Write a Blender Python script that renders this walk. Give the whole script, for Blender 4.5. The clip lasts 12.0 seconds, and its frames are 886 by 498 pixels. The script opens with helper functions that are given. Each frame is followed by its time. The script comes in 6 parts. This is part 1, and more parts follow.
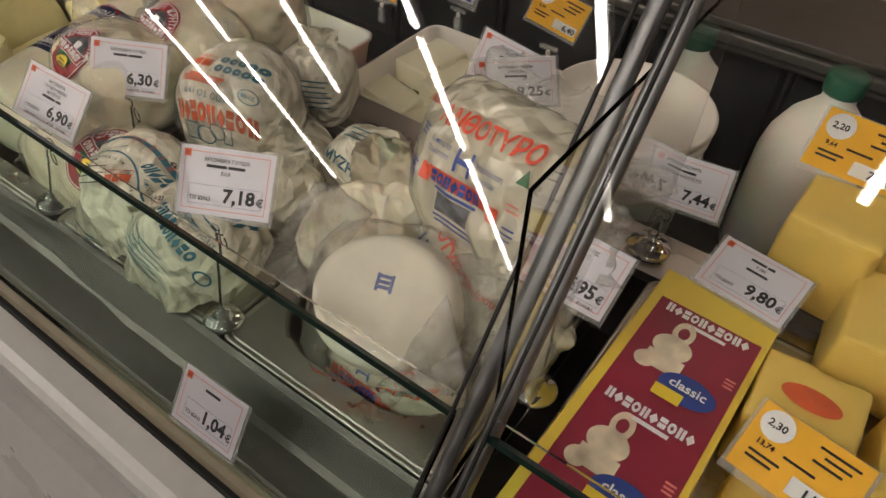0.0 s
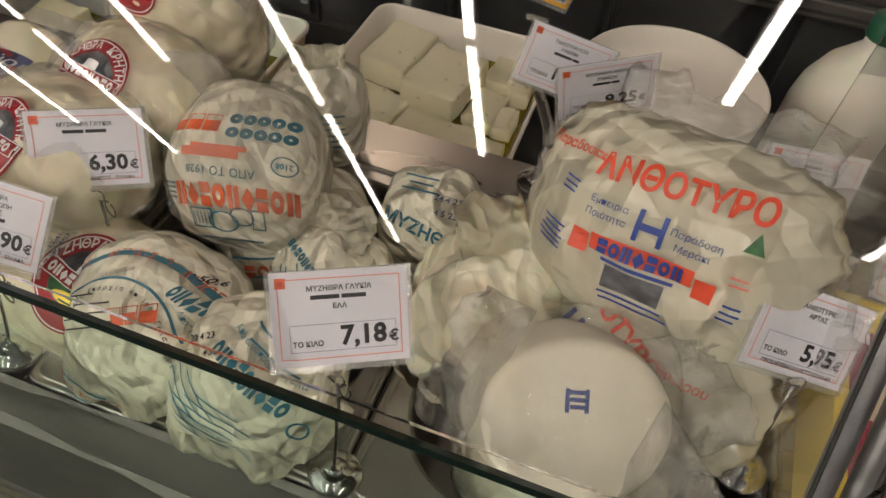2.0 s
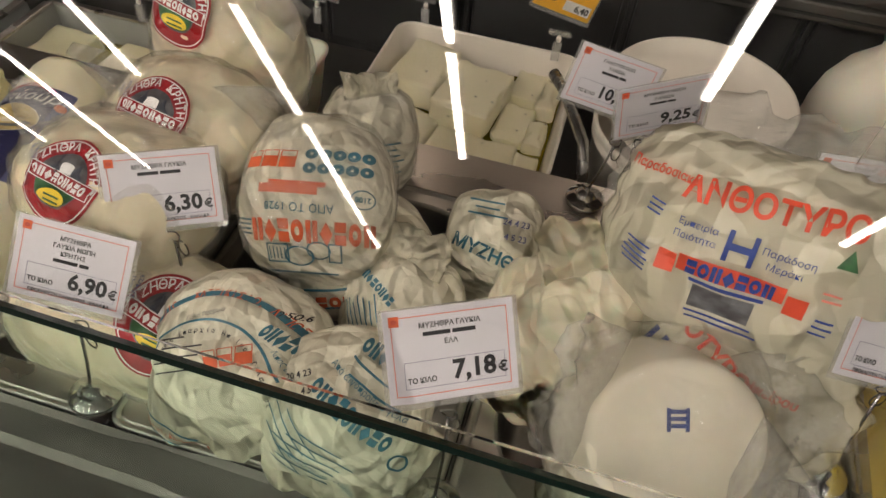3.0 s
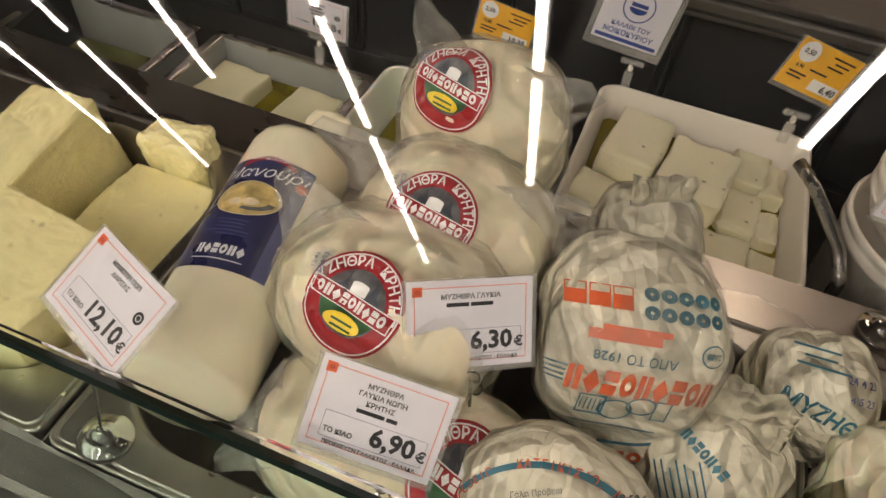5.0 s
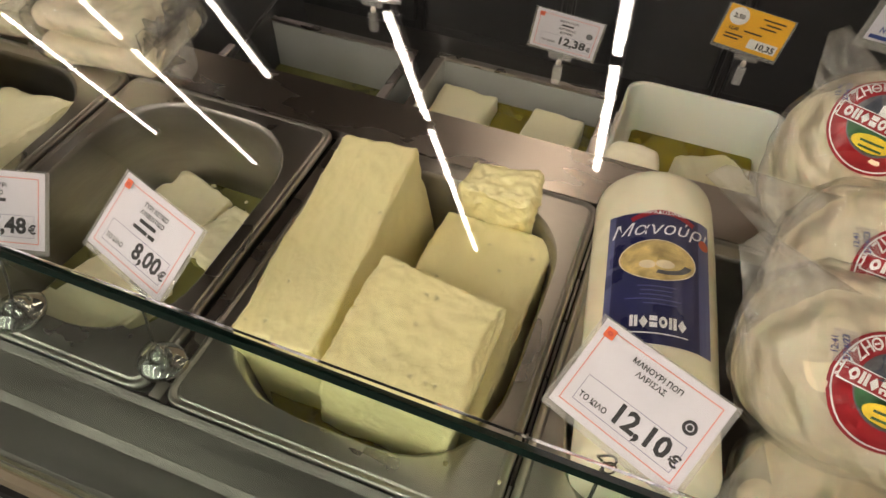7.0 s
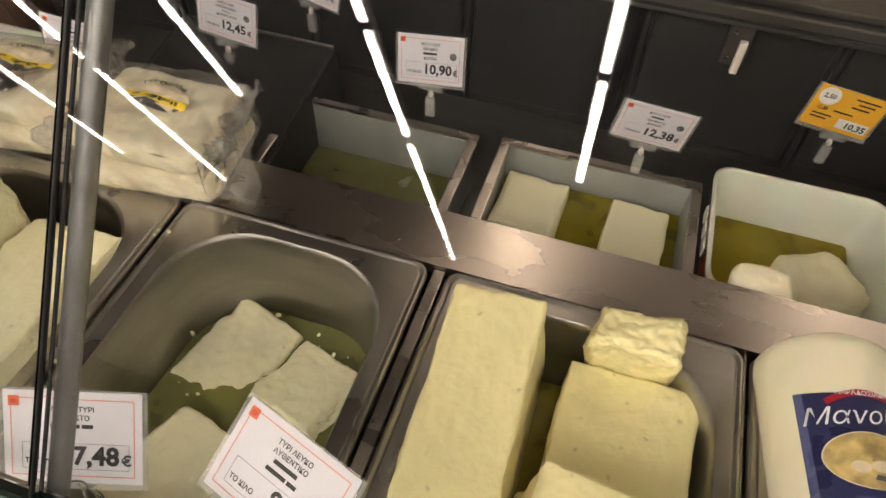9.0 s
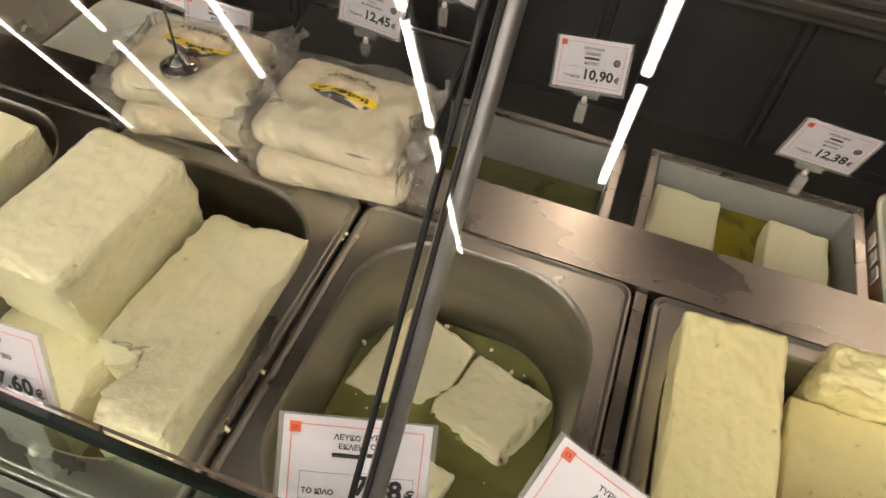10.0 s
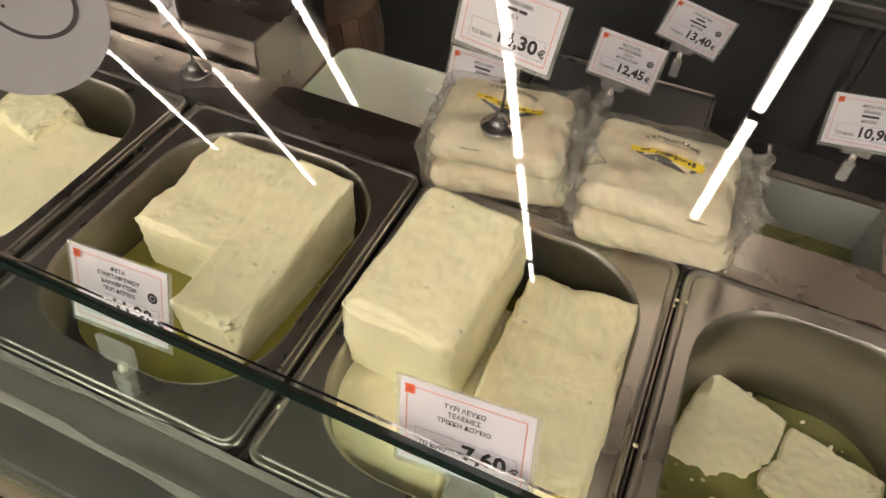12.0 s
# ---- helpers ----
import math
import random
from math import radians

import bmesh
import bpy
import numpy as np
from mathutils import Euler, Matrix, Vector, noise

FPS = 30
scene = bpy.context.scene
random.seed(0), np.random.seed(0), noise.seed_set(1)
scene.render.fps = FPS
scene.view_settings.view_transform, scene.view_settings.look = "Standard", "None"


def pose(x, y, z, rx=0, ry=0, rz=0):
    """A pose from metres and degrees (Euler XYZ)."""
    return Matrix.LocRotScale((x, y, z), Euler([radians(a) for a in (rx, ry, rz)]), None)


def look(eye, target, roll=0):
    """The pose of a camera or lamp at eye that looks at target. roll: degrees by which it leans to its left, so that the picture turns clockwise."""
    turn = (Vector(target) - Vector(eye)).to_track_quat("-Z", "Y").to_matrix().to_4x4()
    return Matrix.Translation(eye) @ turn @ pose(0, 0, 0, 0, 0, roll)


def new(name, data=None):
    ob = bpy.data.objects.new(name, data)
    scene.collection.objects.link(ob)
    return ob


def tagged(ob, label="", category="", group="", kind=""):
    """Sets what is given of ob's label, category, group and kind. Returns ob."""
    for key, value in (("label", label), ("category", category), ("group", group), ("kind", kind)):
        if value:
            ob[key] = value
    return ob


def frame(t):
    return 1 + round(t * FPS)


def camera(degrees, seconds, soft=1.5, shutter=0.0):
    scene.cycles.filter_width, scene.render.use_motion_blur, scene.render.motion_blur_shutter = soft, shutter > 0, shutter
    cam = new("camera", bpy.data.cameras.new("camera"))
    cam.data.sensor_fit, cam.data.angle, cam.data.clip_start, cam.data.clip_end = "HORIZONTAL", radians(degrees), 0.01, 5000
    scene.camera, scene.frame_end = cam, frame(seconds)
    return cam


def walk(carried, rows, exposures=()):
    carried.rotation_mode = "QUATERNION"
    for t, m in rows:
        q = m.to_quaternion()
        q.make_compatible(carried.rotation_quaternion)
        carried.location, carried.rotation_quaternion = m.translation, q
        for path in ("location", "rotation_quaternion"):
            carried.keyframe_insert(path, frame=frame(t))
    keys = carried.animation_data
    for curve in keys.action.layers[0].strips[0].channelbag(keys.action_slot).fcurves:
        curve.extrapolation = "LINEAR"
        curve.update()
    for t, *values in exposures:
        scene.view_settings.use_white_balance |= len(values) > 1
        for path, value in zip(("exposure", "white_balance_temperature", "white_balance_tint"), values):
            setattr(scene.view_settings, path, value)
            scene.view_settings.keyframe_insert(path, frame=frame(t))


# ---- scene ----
import functools
from mathutils.bvhtree import BVHTree

# Cheese counter in a supermarket. Counter things are laid out on the tipped
# display deck: x along the counter, y towards its rear, z off the deck.
TIP, DECK_HEIGHT = 10.0, 0.90
DECK = pose(0, 0, DECK_HEIGHT, TIP, 0, 0)
cam = camera(66.1, 12.0)
PATH = [
    (0.0, (1.2090, -0.2190, 0.5280), (0.8135, 0.3625, -0.1830), 2.60),
    (0.5, (1.0793, -0.1725, 0.4877), (0.6943, 0.4010, -0.2354), 0.63),
    (1.0, (1.0195, -0.1557, 0.4815), (0.7174, 0.4244, -0.2749), 3.47),
    (1.5, (0.9598, -0.1594, 0.4879), (0.7314, 0.4449, -0.2754), 5.42),
    (2.0, (0.9184, -0.1645, 0.4920), (0.7415, 0.4584, -0.2701), 5.35),
    (2.5, (0.8818, -0.1761, 0.5005), (0.7358, 0.4535, -0.2626), 4.89),
    (2.7, (0.8647, -0.1818, 0.5047), (0.7236, 0.4508, -0.2569), 5.19),
    (4.3, (0.6851, -0.1350, 0.4967), (0.5250, 0.5138, -0.2472), 6.14),
    (4.5, (0.6599, -0.1258, 0.4894), (0.4904, 0.5199, -0.2551), 6.52),
    (5.0, (0.5935, -0.1253, 0.4832), (0.4018, 0.5066, -0.2678), 6.47),
    (5.5, (0.4922, -0.1398, 0.4802), (0.2800, 0.4836, -0.2724), 4.98),
    (6.0, (0.3986, -0.1557, 0.4764), (0.1777, 0.4554, -0.2837), 3.30),
    (6.5, (0.3398, -0.1636, 0.4728), (0.1156, 0.4382, -0.2938), 1.86),
    (7.0, (0.2834, -0.1626, 0.4737), (0.0624, 0.4385, -0.2943), 1.55),
    (7.5, (0.2172, -0.1281, 0.4877), (-0.0030, 0.4756, -0.2785), 1.54),
    (7.7, (0.2059, -0.1033, 0.4961), (-0.0202, 0.5134, -0.2579), 0.60),
    (9.5, (0.0180, -0.0588, 0.4946), (-0.1365, 0.5565, -0.2784), 4.53),
    (10.0, (-0.0873, -0.0853, 0.4747), (-0.2488, 0.5250, -0.3008), 6.57),
    (10.5, (-0.1666, -0.1047, 0.4629), (-0.3485, 0.4951, -0.3162), 6.48),
    (11.0, (-0.2264, -0.1234, 0.4618), (-0.4343, 0.4676, -0.3176), 5.05),
    (11.5, (-0.2821, -0.1429, 0.4767), (-0.5106, 0.4555, -0.2913), 3.77),
    (12.0, (-0.3264, -0.1493, 0.4802), (-0.5711, 0.4566, -0.2767), 2.87),
]
walk(cam, [(t, DECK @ look(eye, target, roll)) for t, eye, target, roll in PATH],
     exposures=((0.0, -0.18, 6250, 10), (2.5, -0.12, 6300, 10), (4.5, 0.08, 6500, 10), (6.5, 0.08, 6500, 10), (7.5, 0.21, 6500, 10), (9.5, 0.31, 6500, 10), (11.0, 0.27, 6500, 10), (12.0, 0.30, 6500, 10)))

# ---- light: the shop's ceiling tubes, and the dim glow of the room ----
TUBE_LIGHT = 59.0
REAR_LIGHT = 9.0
world = bpy.data.worlds.new("shop")
scene.world = world
world.use_nodes = True
world.node_tree.nodes["Background"].inputs[0].default_value = (1.0, 0.93, 0.85, 1)
world.node_tree.nodes["Background"].inputs[1].default_value = 0.02


# ---- materials ----
def material(name, color, rough=0.5, metal=0.0, grain=0.0, scale=60.0, bump=0.0, blotch=0.0, blotch_scale=8.0, stretch=(1, 1, 1), **extra):
    """A procedural surface: colour varied by fine grain and by large blotches, with relief from the grain."""
    m = bpy.data.materials.new(name)
    m.use_nodes = True
    nodes, links = m.node_tree.nodes, m.node_tree.links
    bsdf = nodes["Principled BSDF"]
    bsdf.inputs["Roughness"].default_value, bsdf.inputs["Metallic"].default_value = rough, metal
    bsdf.inputs["Base Color"].default_value = (*color, 1)
    for key, value in extra.items():
        bsdf.inputs[key.replace("_", " ")].default_value = value
    if not (grain or bump or blotch):
        return m
    coord, mapping = nodes.new("ShaderNodeTexCoord"), nodes.new("ShaderNodeMapping")
    mapping.inputs["Scale"].default_value = stretch
    links.new(coord.outputs["Object"], mapping.inputs[0])
    fine, large = nodes.new("ShaderNodeTexNoise"), nodes.new("ShaderNodeTexNoise")
    fine.inputs["Scale"].default_value, fine.inputs["Detail"].default_value = scale, 5
    large.inputs["Scale"].default_value, large.inputs["Detail"].default_value = blotch_scale, 4
    for node in (fine, large):
        links.new(mapping.outputs[0], node.inputs["Vector"])
    tones = []
    for node, amount in ((fine, grain), (large, blotch)):
        ramp = nodes.new("ShaderNodeMapRange")
        ramp.inputs[1].default_value, ramp.inputs[2].default_value = 0.3, 0.7
        ramp.inputs[3].default_value, ramp.inputs[4].default_value = 1 - amount, 1 + amount
        links.new(node.outputs[0], ramp.inputs[0])
        tones.append(ramp)
    both = nodes.new("ShaderNodeMath")
    both.operation = "MULTIPLY"
    links.new(tones[0].outputs[0], both.inputs[0])
    links.new(tones[1].outputs[0], both.inputs[1])
    mix = nodes.new("ShaderNodeVectorMath")
    mix.operation = "SCALE"
    mix.inputs[0].default_value = color
    links.new(both.outputs[0], mix.inputs["Scale"])
    links.new(mix.outputs[0], bsdf.inputs["Base Color"])
    ruff = nodes.new("ShaderNodeMapRange")
    ruff.inputs[1].default_value, ruff.inputs[2].default_value = 0.3, 0.7
    ruff.inputs[3].default_value, ruff.inputs[4].default_value = max(0.02, rough * 0.8), min(1, rough * 1.25)
    links.new(large.outputs[0], ruff.inputs[0])
    links.new(ruff.outputs[0], bsdf.inputs["Roughness"])
    if bump:
        b = nodes.new("ShaderNodeBump")
        b.inputs["Strength"].default_value, b.inputs["Distance"].default_value = 1.0, bump
        links.new(fine.outputs[0], b.inputs["Height"])
        links.new(b.outputs[0], bsdf.inputs["Normal"])
    return m


def pane_material(name, tint, rough=0.0):
    m = bpy.data.materials.new(name)
    m.use_nodes = True
    bsdf = m.node_tree.nodes["Principled BSDF"]
    bsdf.inputs["Base Color"].default_value = (*tint, 1)
    bsdf.inputs["Transmission Weight"].default_value = 1.0
    bsdf.inputs["Roughness"].default_value = rough
    bsdf.inputs["IOR"].default_value = 1.5
    return m


def crumple_bump(m, scale, depth):
    """Relief of crumpled sheet: sharp folds between flat facets, at two sizes, bent by noise."""
    nodes, links = m.node_tree.nodes, m.node_tree.links
    coord, bend, add = nodes.new("ShaderNodeTexCoord"), nodes.new("ShaderNodeTexNoise"), nodes.new("ShaderNodeVectorMath")
    bend.inputs["Scale"].default_value = scale * 0.6
    shift = nodes.new("ShaderNodeVectorMath")
    shift.operation, shift.inputs["Scale"].default_value = "SCALE", 0.9 / scale
    links.new(coord.outputs["Object"], bend.inputs["Vector"])
    links.new(bend.outputs["Color"], shift.inputs[0])
    links.new(coord.outputs["Object"], add.inputs[0])
    links.new(shift.outputs[0], add.inputs[1])
    total = None
    for turn, size in (((0.3, 0.2, 0.1), 0.30), ((1.1, 0.5, 0.9), 0.45), ((-0.6, 1.2, 0.4), 0.62), ((0.8, -0.9, 1.9), 0.90), ((-1.3, 0.3, -0.8), 1.3)):
        spin, wave, step = nodes.new("ShaderNodeMapping"), nodes.new("ShaderNodeTexWave"), nodes.new("ShaderNodeMath")
        spin.inputs["Rotation"].default_value = turn
        wave.wave_profile = "TRI"
        wave.inputs["Scale"].default_value = scale * size * 0.26
        wave.inputs["Distortion"].default_value = 1.6
        wave.inputs["Detail"].default_value = 1.0
        wave.inputs["Detail Scale"].default_value = 1.4
        links.new(add.outputs[0], spin.inputs[0])
        links.new(spin.outputs[0], wave.inputs["Vector"])
        step.operation, step.inputs[1].default_value = "MULTIPLY_ADD", 0.30 / size
        links.new(wave.outputs["Fac"], step.inputs[0])
        if total:
            links.new(total.outputs[0], step.inputs[2])
        else:
            step.inputs[2].default_value = 0.0
        total = step
    b = nodes.new("ShaderNodeBump")
    b.inputs["Distance"].default_value = depth
    links.new(total.outputs[0], b.inputs["Height"])
    return b


def film_material(name, tint, clear, rough=0.12, bump=0.002, scale=45.0, sheen=0.055):
    """Crumpled clear plastic film: see-through in the main, with a glossy wrinkled skin."""
    m = bpy.data.materials.new(name)
    m.use_nodes = True
    nodes, links = m.node_tree.nodes, m.node_tree.links
    bsdf, out = nodes["Principled BSDF"], nodes["Material Output"]
    bsdf.inputs["Base Color"].default_value = (*tint, 1)
    bsdf.inputs["Roughness"].default_value = rough
    b = crumple_bump(m, scale, bump)
    links.new(b.outputs[0], bsdf.inputs["Normal"])
    see, gloss, skin, mix = (nodes.new(k) for k in ("ShaderNodeBsdfTransparent", "ShaderNodeBsdfGlossy", "ShaderNodeMixShader", "ShaderNodeMixShader"))
    gloss.inputs["Roughness"].default_value = rough
    links.new(b.outputs[0], gloss.inputs["Normal"])
    edge, power, fres = nodes.new("ShaderNodeLayerWeight"), nodes.new("ShaderNodeMath"), nodes.new("ShaderNodeMath")
    edge.inputs["Blend"].default_value = 0.5
    power.operation, power.inputs[1].default_value = "POWER", 3.0
    fres.operation, fres.inputs[1].default_value, fres.inputs[2].default_value = "MULTIPLY_ADD", 0.38, sheen
    links.new(edge.outputs["Facing"], power.inputs[0])
    links.new(power.outputs[0], fres.inputs[0])
    mix.inputs[0].default_value = clear
    links.new(bsdf.outputs[0], mix.inputs[1])
    links.new(see.outputs[0], mix.inputs[2])
    links.new(fres.outputs[0], skin.inputs[0])
    links.new(mix.outputs[0], skin.inputs[1])
    links.new(gloss.outputs[0], skin.inputs[2])
    links.new(skin.outputs[0], out.inputs["Surface"])
    return m


def glow_material(name, color, strength):
    m = bpy.data.materials.new(name)
    m.use_nodes = True
    bsdf = m.node_tree.nodes["Principled BSDF"]
    bsdf.inputs["Emission Color"].default_value = (*color, 1)
    bsdf.inputs["Emission Strength"].default_value = strength
    return m


STEEL = material("brushed_steel", (0.50, 0.46, 0.43), 0.27, 1.0, 0.03, 120, 0.00001, 0.05, 6, (1, 2.5, 2.5))
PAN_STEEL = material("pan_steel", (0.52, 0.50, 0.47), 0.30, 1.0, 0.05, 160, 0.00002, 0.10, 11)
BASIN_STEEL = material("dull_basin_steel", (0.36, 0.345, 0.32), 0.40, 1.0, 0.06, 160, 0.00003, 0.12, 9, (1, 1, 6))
CHROME = material("chrome", (0.72, 0.72, 0.72), 0.10, 1.0, 0.05, 200, 0, 0.08, 30)
WIRE = material("steel_wire", (0.45, 0.44, 0.43), 0.25, 1.0, 0.05, 200, 0, 0.08, 30)
POST = material("satin_aluminium", (0.32, 0.32, 0.325), 0.38, 1.0, 0.06, 150, 0, 0.08, 12, (8, 8, 1))
DARK_STEEL = material("dull_grey_steel", (0.13, 0.122, 0.113), 0.40, 0.85, 0.08, 70, 0.00004, 0.14, 6, (1, 10, 10))
BLACK = material("black_panel", (0.018, 0.018, 0.019), 0.38, 0.0, 0.2, 90, 0.00004, 0.25, 5)
RUBBER = material("black_gasket", (0.012, 0.012, 0.012), 0.55, 0.0, 0.1, 80)
BEIGE = material("ivory_plastic_rail", (0.24, 0.20, 0.13), 0.35, 0.0, 0.06, 80, 0.00004, 0.12, 8)
WHITE_METAL = material("white_enamel", (0.78, 0.76, 0.74), 0.3, 0.0, 0.03, 60, 0.00002, 0.05, 5)
SHOP_WALL = material("dark_shop_wall", (0.20, 0.18, 0.16), 0.7, 0.0, 0.03, 40, 0.0001, 0.05, 1)
TILE = material("floor_tile", (0.11, 0.098, 0.09), 0.4, 0.0, 0.06, 60, 0.00005, 0.08, 6)
GROUT = material("grout", (0.06, 0.055, 0.05), 0.9, 0.0, 0.1, 60)
PLASTER = material("painted_wall", (0.66, 0.50, 0.38), 0.7, 0.0, 0.03, 40, 0.0001, 0.05, 1)
CEILING = material("ceiling_paint", (0.16, 0.155, 0.15), 0.8, 0.0, 0.03, 30, 0.0001, 0.05, 1)
GLASS = pane_material("clear_glass", (0.985, 0.995, 0.985))
GREEN_GLASS = pane_material("tinted_glass", (0.77, 0.88, 0.81))
EDGE = material("dark_green_glass_edge", (0.006, 0.022, 0.017), 0.2)
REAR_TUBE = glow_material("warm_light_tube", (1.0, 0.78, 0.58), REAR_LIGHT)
TUBE = glow_material("light_tube", (1.0, 0.873, 0.74), TUBE_LIGHT)


# ---- geometry helpers ----
def part(name, bm, mat, parent=None, label="", smooth=False):
    """Link a bmesh as one mesh object under a thing or a part."""
    me = bpy.data.meshes.new(name)
    bm.to_mesh(me)
    bm.free()
    me.materials.append(mat)
    if smooth:
        me.polygons.foreach_set("use_smooth", [True] * len(me.polygons))
        me.update()
    ob = new(name, me)
    if parent is not None:
        ob.parent = parent
    if label:
        ob["label"] = label
    return ob


def thing(name, m, label, category, group="", kind="", on_deck=True):
    ob = new(name)
    ob.empty_display_size = 0.02
    ob.matrix_basis = DECK @ m if on_deck else m
    return tagged(ob, label, category, group, kind)


def solo(name, bm, mat, m, label, category, group="", kind="", on_deck=True, smooth=False):
    ob = part(name, bm, mat, None, "", smooth)
    ob.matrix_basis = DECK @ m if on_deck else m
    return tagged(ob, label, category, group, kind)


def box(bm, x0, x1, y0, y1, z0, z1, bevel=0.0, segs=2):
    made = bmesh.ops.create_cube(bm, size=1)["verts"]
    bmesh.ops.transform(bm, verts=made, matrix=Matrix.LocRotScale(((x0 + x1) / 2, (y0 + y1) / 2, (z0 + z1) / 2), None, (x1 - x0, y1 - y0, z1 - z0)))
    if bevel:
        edges = list({e for v in made for e in v.link_edges})
        bmesh.ops.bevel(bm, geom=edges, offset=bevel, segments=segs, profile=0.5, affect="EDGES")
    return bm


def boxed(*args, **kw):
    return box(bmesh.new(), *args, **kw)


def rings(bm, loops, close=True, cap_first=False, cap_last=False):
    """A skin over loops of equal length."""
    made = [[bm.verts.new(p) for p in loop] for loop in loops]
    count = len(made[0])
    for a, b in zip(made, made[1:]):
        for i in range(count if close else count - 1):
            j = (i + 1) % count
            bm.faces.new((a[i], a[j], b[j], b[i]))
    if cap_first:
        bm.faces.new(made[0][::-1])
    if cap_last:
        bm.faces.new(made[-1])
    return bm


def lathe(profile, segs=28, bm=None):
    """Turned about z from (radius, height) pairs."""
    bm = bm or bmesh.new()
    loops = [[(max(r, 1e-5) * math.cos(2 * math.pi * i / segs), max(r, 1e-5) * math.sin(2 * math.pi * i / segs), z) for i in range(segs)] for r, z in profile]
    rings(bm, loops, True, profile[0][0] > 1e-4, profile[-1][0] > 1e-4)
    bmesh.ops.recalc_face_normals(bm, faces=bm.faces)
    return bm


def rounded_rect(x0, x1, y0, y1, r, z, n=7):
    pts = []
    for cx, cy, a in ((x1 - r, y1 - r, 0), (x0 + r, y1 - r, 90), (x0 + r, y0 + r, 180), (x1 - r, y0 + r, 270)):
        for i in range(n):
            w = radians(a + 90 * i / (n - 1))
            pts.append((cx + r * math.cos(w), cy + r * math.sin(w), z))
    return pts


def rod(bm, points, radius, segs=10):
    """A round rod along points."""
    pts = [Vector(p) for p in points]
    loops = []
    side = None
    for i, p in enumerate(pts):
        d = (pts[min(i + 1, len(pts) - 1)] - pts[max(i - 1, 0)]).normalized()
        if side is None or abs(side.dot(d)) > 0.95:
            side = d.orthogonal().normalized()
        side = (side - d * side.dot(d)).normalized()
        up = d.cross(side)
        loops.append([p + radius * (math.cos(2 * math.pi * k / segs) * side + math.sin(2 * math.pi * k / segs) * up) for k in range(segs)])
    return rings(bm, loops, True, True, True)


def strip_profile(profile, x0, x1):
    """A solid rail along x with the given closed (y, z) outline."""
    bm = bmesh.new()
    rings(bm, [[(x0, y, z) for y, z in profile], [(x1, y, z) for y, z in profile]], True, True, True)
    bmesh.ops.recalc_face_normals(bm, faces=bm.faces)
    return bm


# ---- the room ----
def slab(name, x0, x1, y0, y1, z0, z1, mat, label, category):
    return solo(name, boxed(x0, x1, y0, y1, z0, z1), mat, Matrix(), label, category, kind="structure", on_deck=False)


floor = slab("floor", -9, 7, -13, 4, -0.12, -0.006, GROUT, "grey tiled shop floor with dark joints", "floor")
slab("ceiling", -9, 7, -13, 4, 3.12, 3.22, CEILING, "grey painted shop ceiling", "ceiling")
slab("wall_north", -9, 7, 3.0, 3.15, 0, 3.12, PLASTER, "plain painted wall behind the counter", "wall")
slab("wall_south", -9, 7, -13, -12.85, 0, 3.12, SHOP_WALL, "plain painted wall across the shop", "wall")
slab("wall_west", -9, -8.85, -12.85, 3.0, 0, 3.12, SHOP_WALL, "plain painted end wall", "wall")
slab("wall_east", 6.85, 7, -12.85, 3.0, 0, 3.12, SHOP_WALL, "plain painted end wall", "wall")

# rows of ceiling tubes that mirror in the counter glass
NEAR, MIDDLE, FAR = (-4.4, -2.0), (-7.3, -4.6), (-8.3, -7.5)
TUBES = ((2.85, (NEAR,)), (1.45, ((-2.9, -2.0),)), (0.05, ((-4.5, -2.0),)), (-1.3, (NEAR, MIDDLE, FAR)), (-2.72, (NEAR,)), (-4.2, (NEAR, MIDDLE)), (-5.7, (NEAR, MIDDLE)))
for tube_x, runs in TUBES:
    for y0, y1 in runs:
        lamp = thing("ceiling_light", pose(tube_x, 0, 3.0), "long white linear ceiling light tube", "ceiling light", "rows of ceiling lights", on_deck=False)
        joint = -2.93 if y1 > -2.5 and y0 < -3.2 else None
        spans = ((y0, y1),) if joint is None else ((y0, joint - 0.045), (joint + 0.045, y1))
        for a, b in spans:
            part("diffuser", boxed(-0.028, 0.028, a, b, -0.02, 0.0, bevel=0.006), TUBE, lamp)
        if joint is not None:
            part("joint", boxed(-0.030, 0.030, joint - 0.044, joint + 0.044, -0.022, 0.0, bevel=0.004), RUBBER, lamp)
        part("housing", boxed(-0.04, 0.04, y0 - 0.02, y1 + 0.02, 0.001, 0.05, bevel=0.004), WHITE_METAL, lamp)
        part("hanger", boxed(-0.01, 0.01, (y0 + y1) / 2 - 0.01, (y0 + y1) / 2 + 0.01, 0.05, 0.121), WHITE_METAL, lamp)
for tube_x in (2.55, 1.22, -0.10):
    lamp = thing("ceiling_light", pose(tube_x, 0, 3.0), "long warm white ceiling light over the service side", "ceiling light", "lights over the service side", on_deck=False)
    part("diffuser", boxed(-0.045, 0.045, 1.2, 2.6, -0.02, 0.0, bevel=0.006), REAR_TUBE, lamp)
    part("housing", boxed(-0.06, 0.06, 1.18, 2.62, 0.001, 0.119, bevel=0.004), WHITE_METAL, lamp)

# ---- the counter ----
X0, X1 = -1.45, 2.05          # counter ends
GLASS_ANGLE = radians(53.0)   # slope of the front glass on the deck
EDGE_Y = 0.0                  # joint between lower and upper glass
POST_Y, POST_Z = 0.0, 0.110   # foot line of the posts
GY, GZ = math.cos(GLASS_ANGLE), math.sin(GLASS_ANGLE)


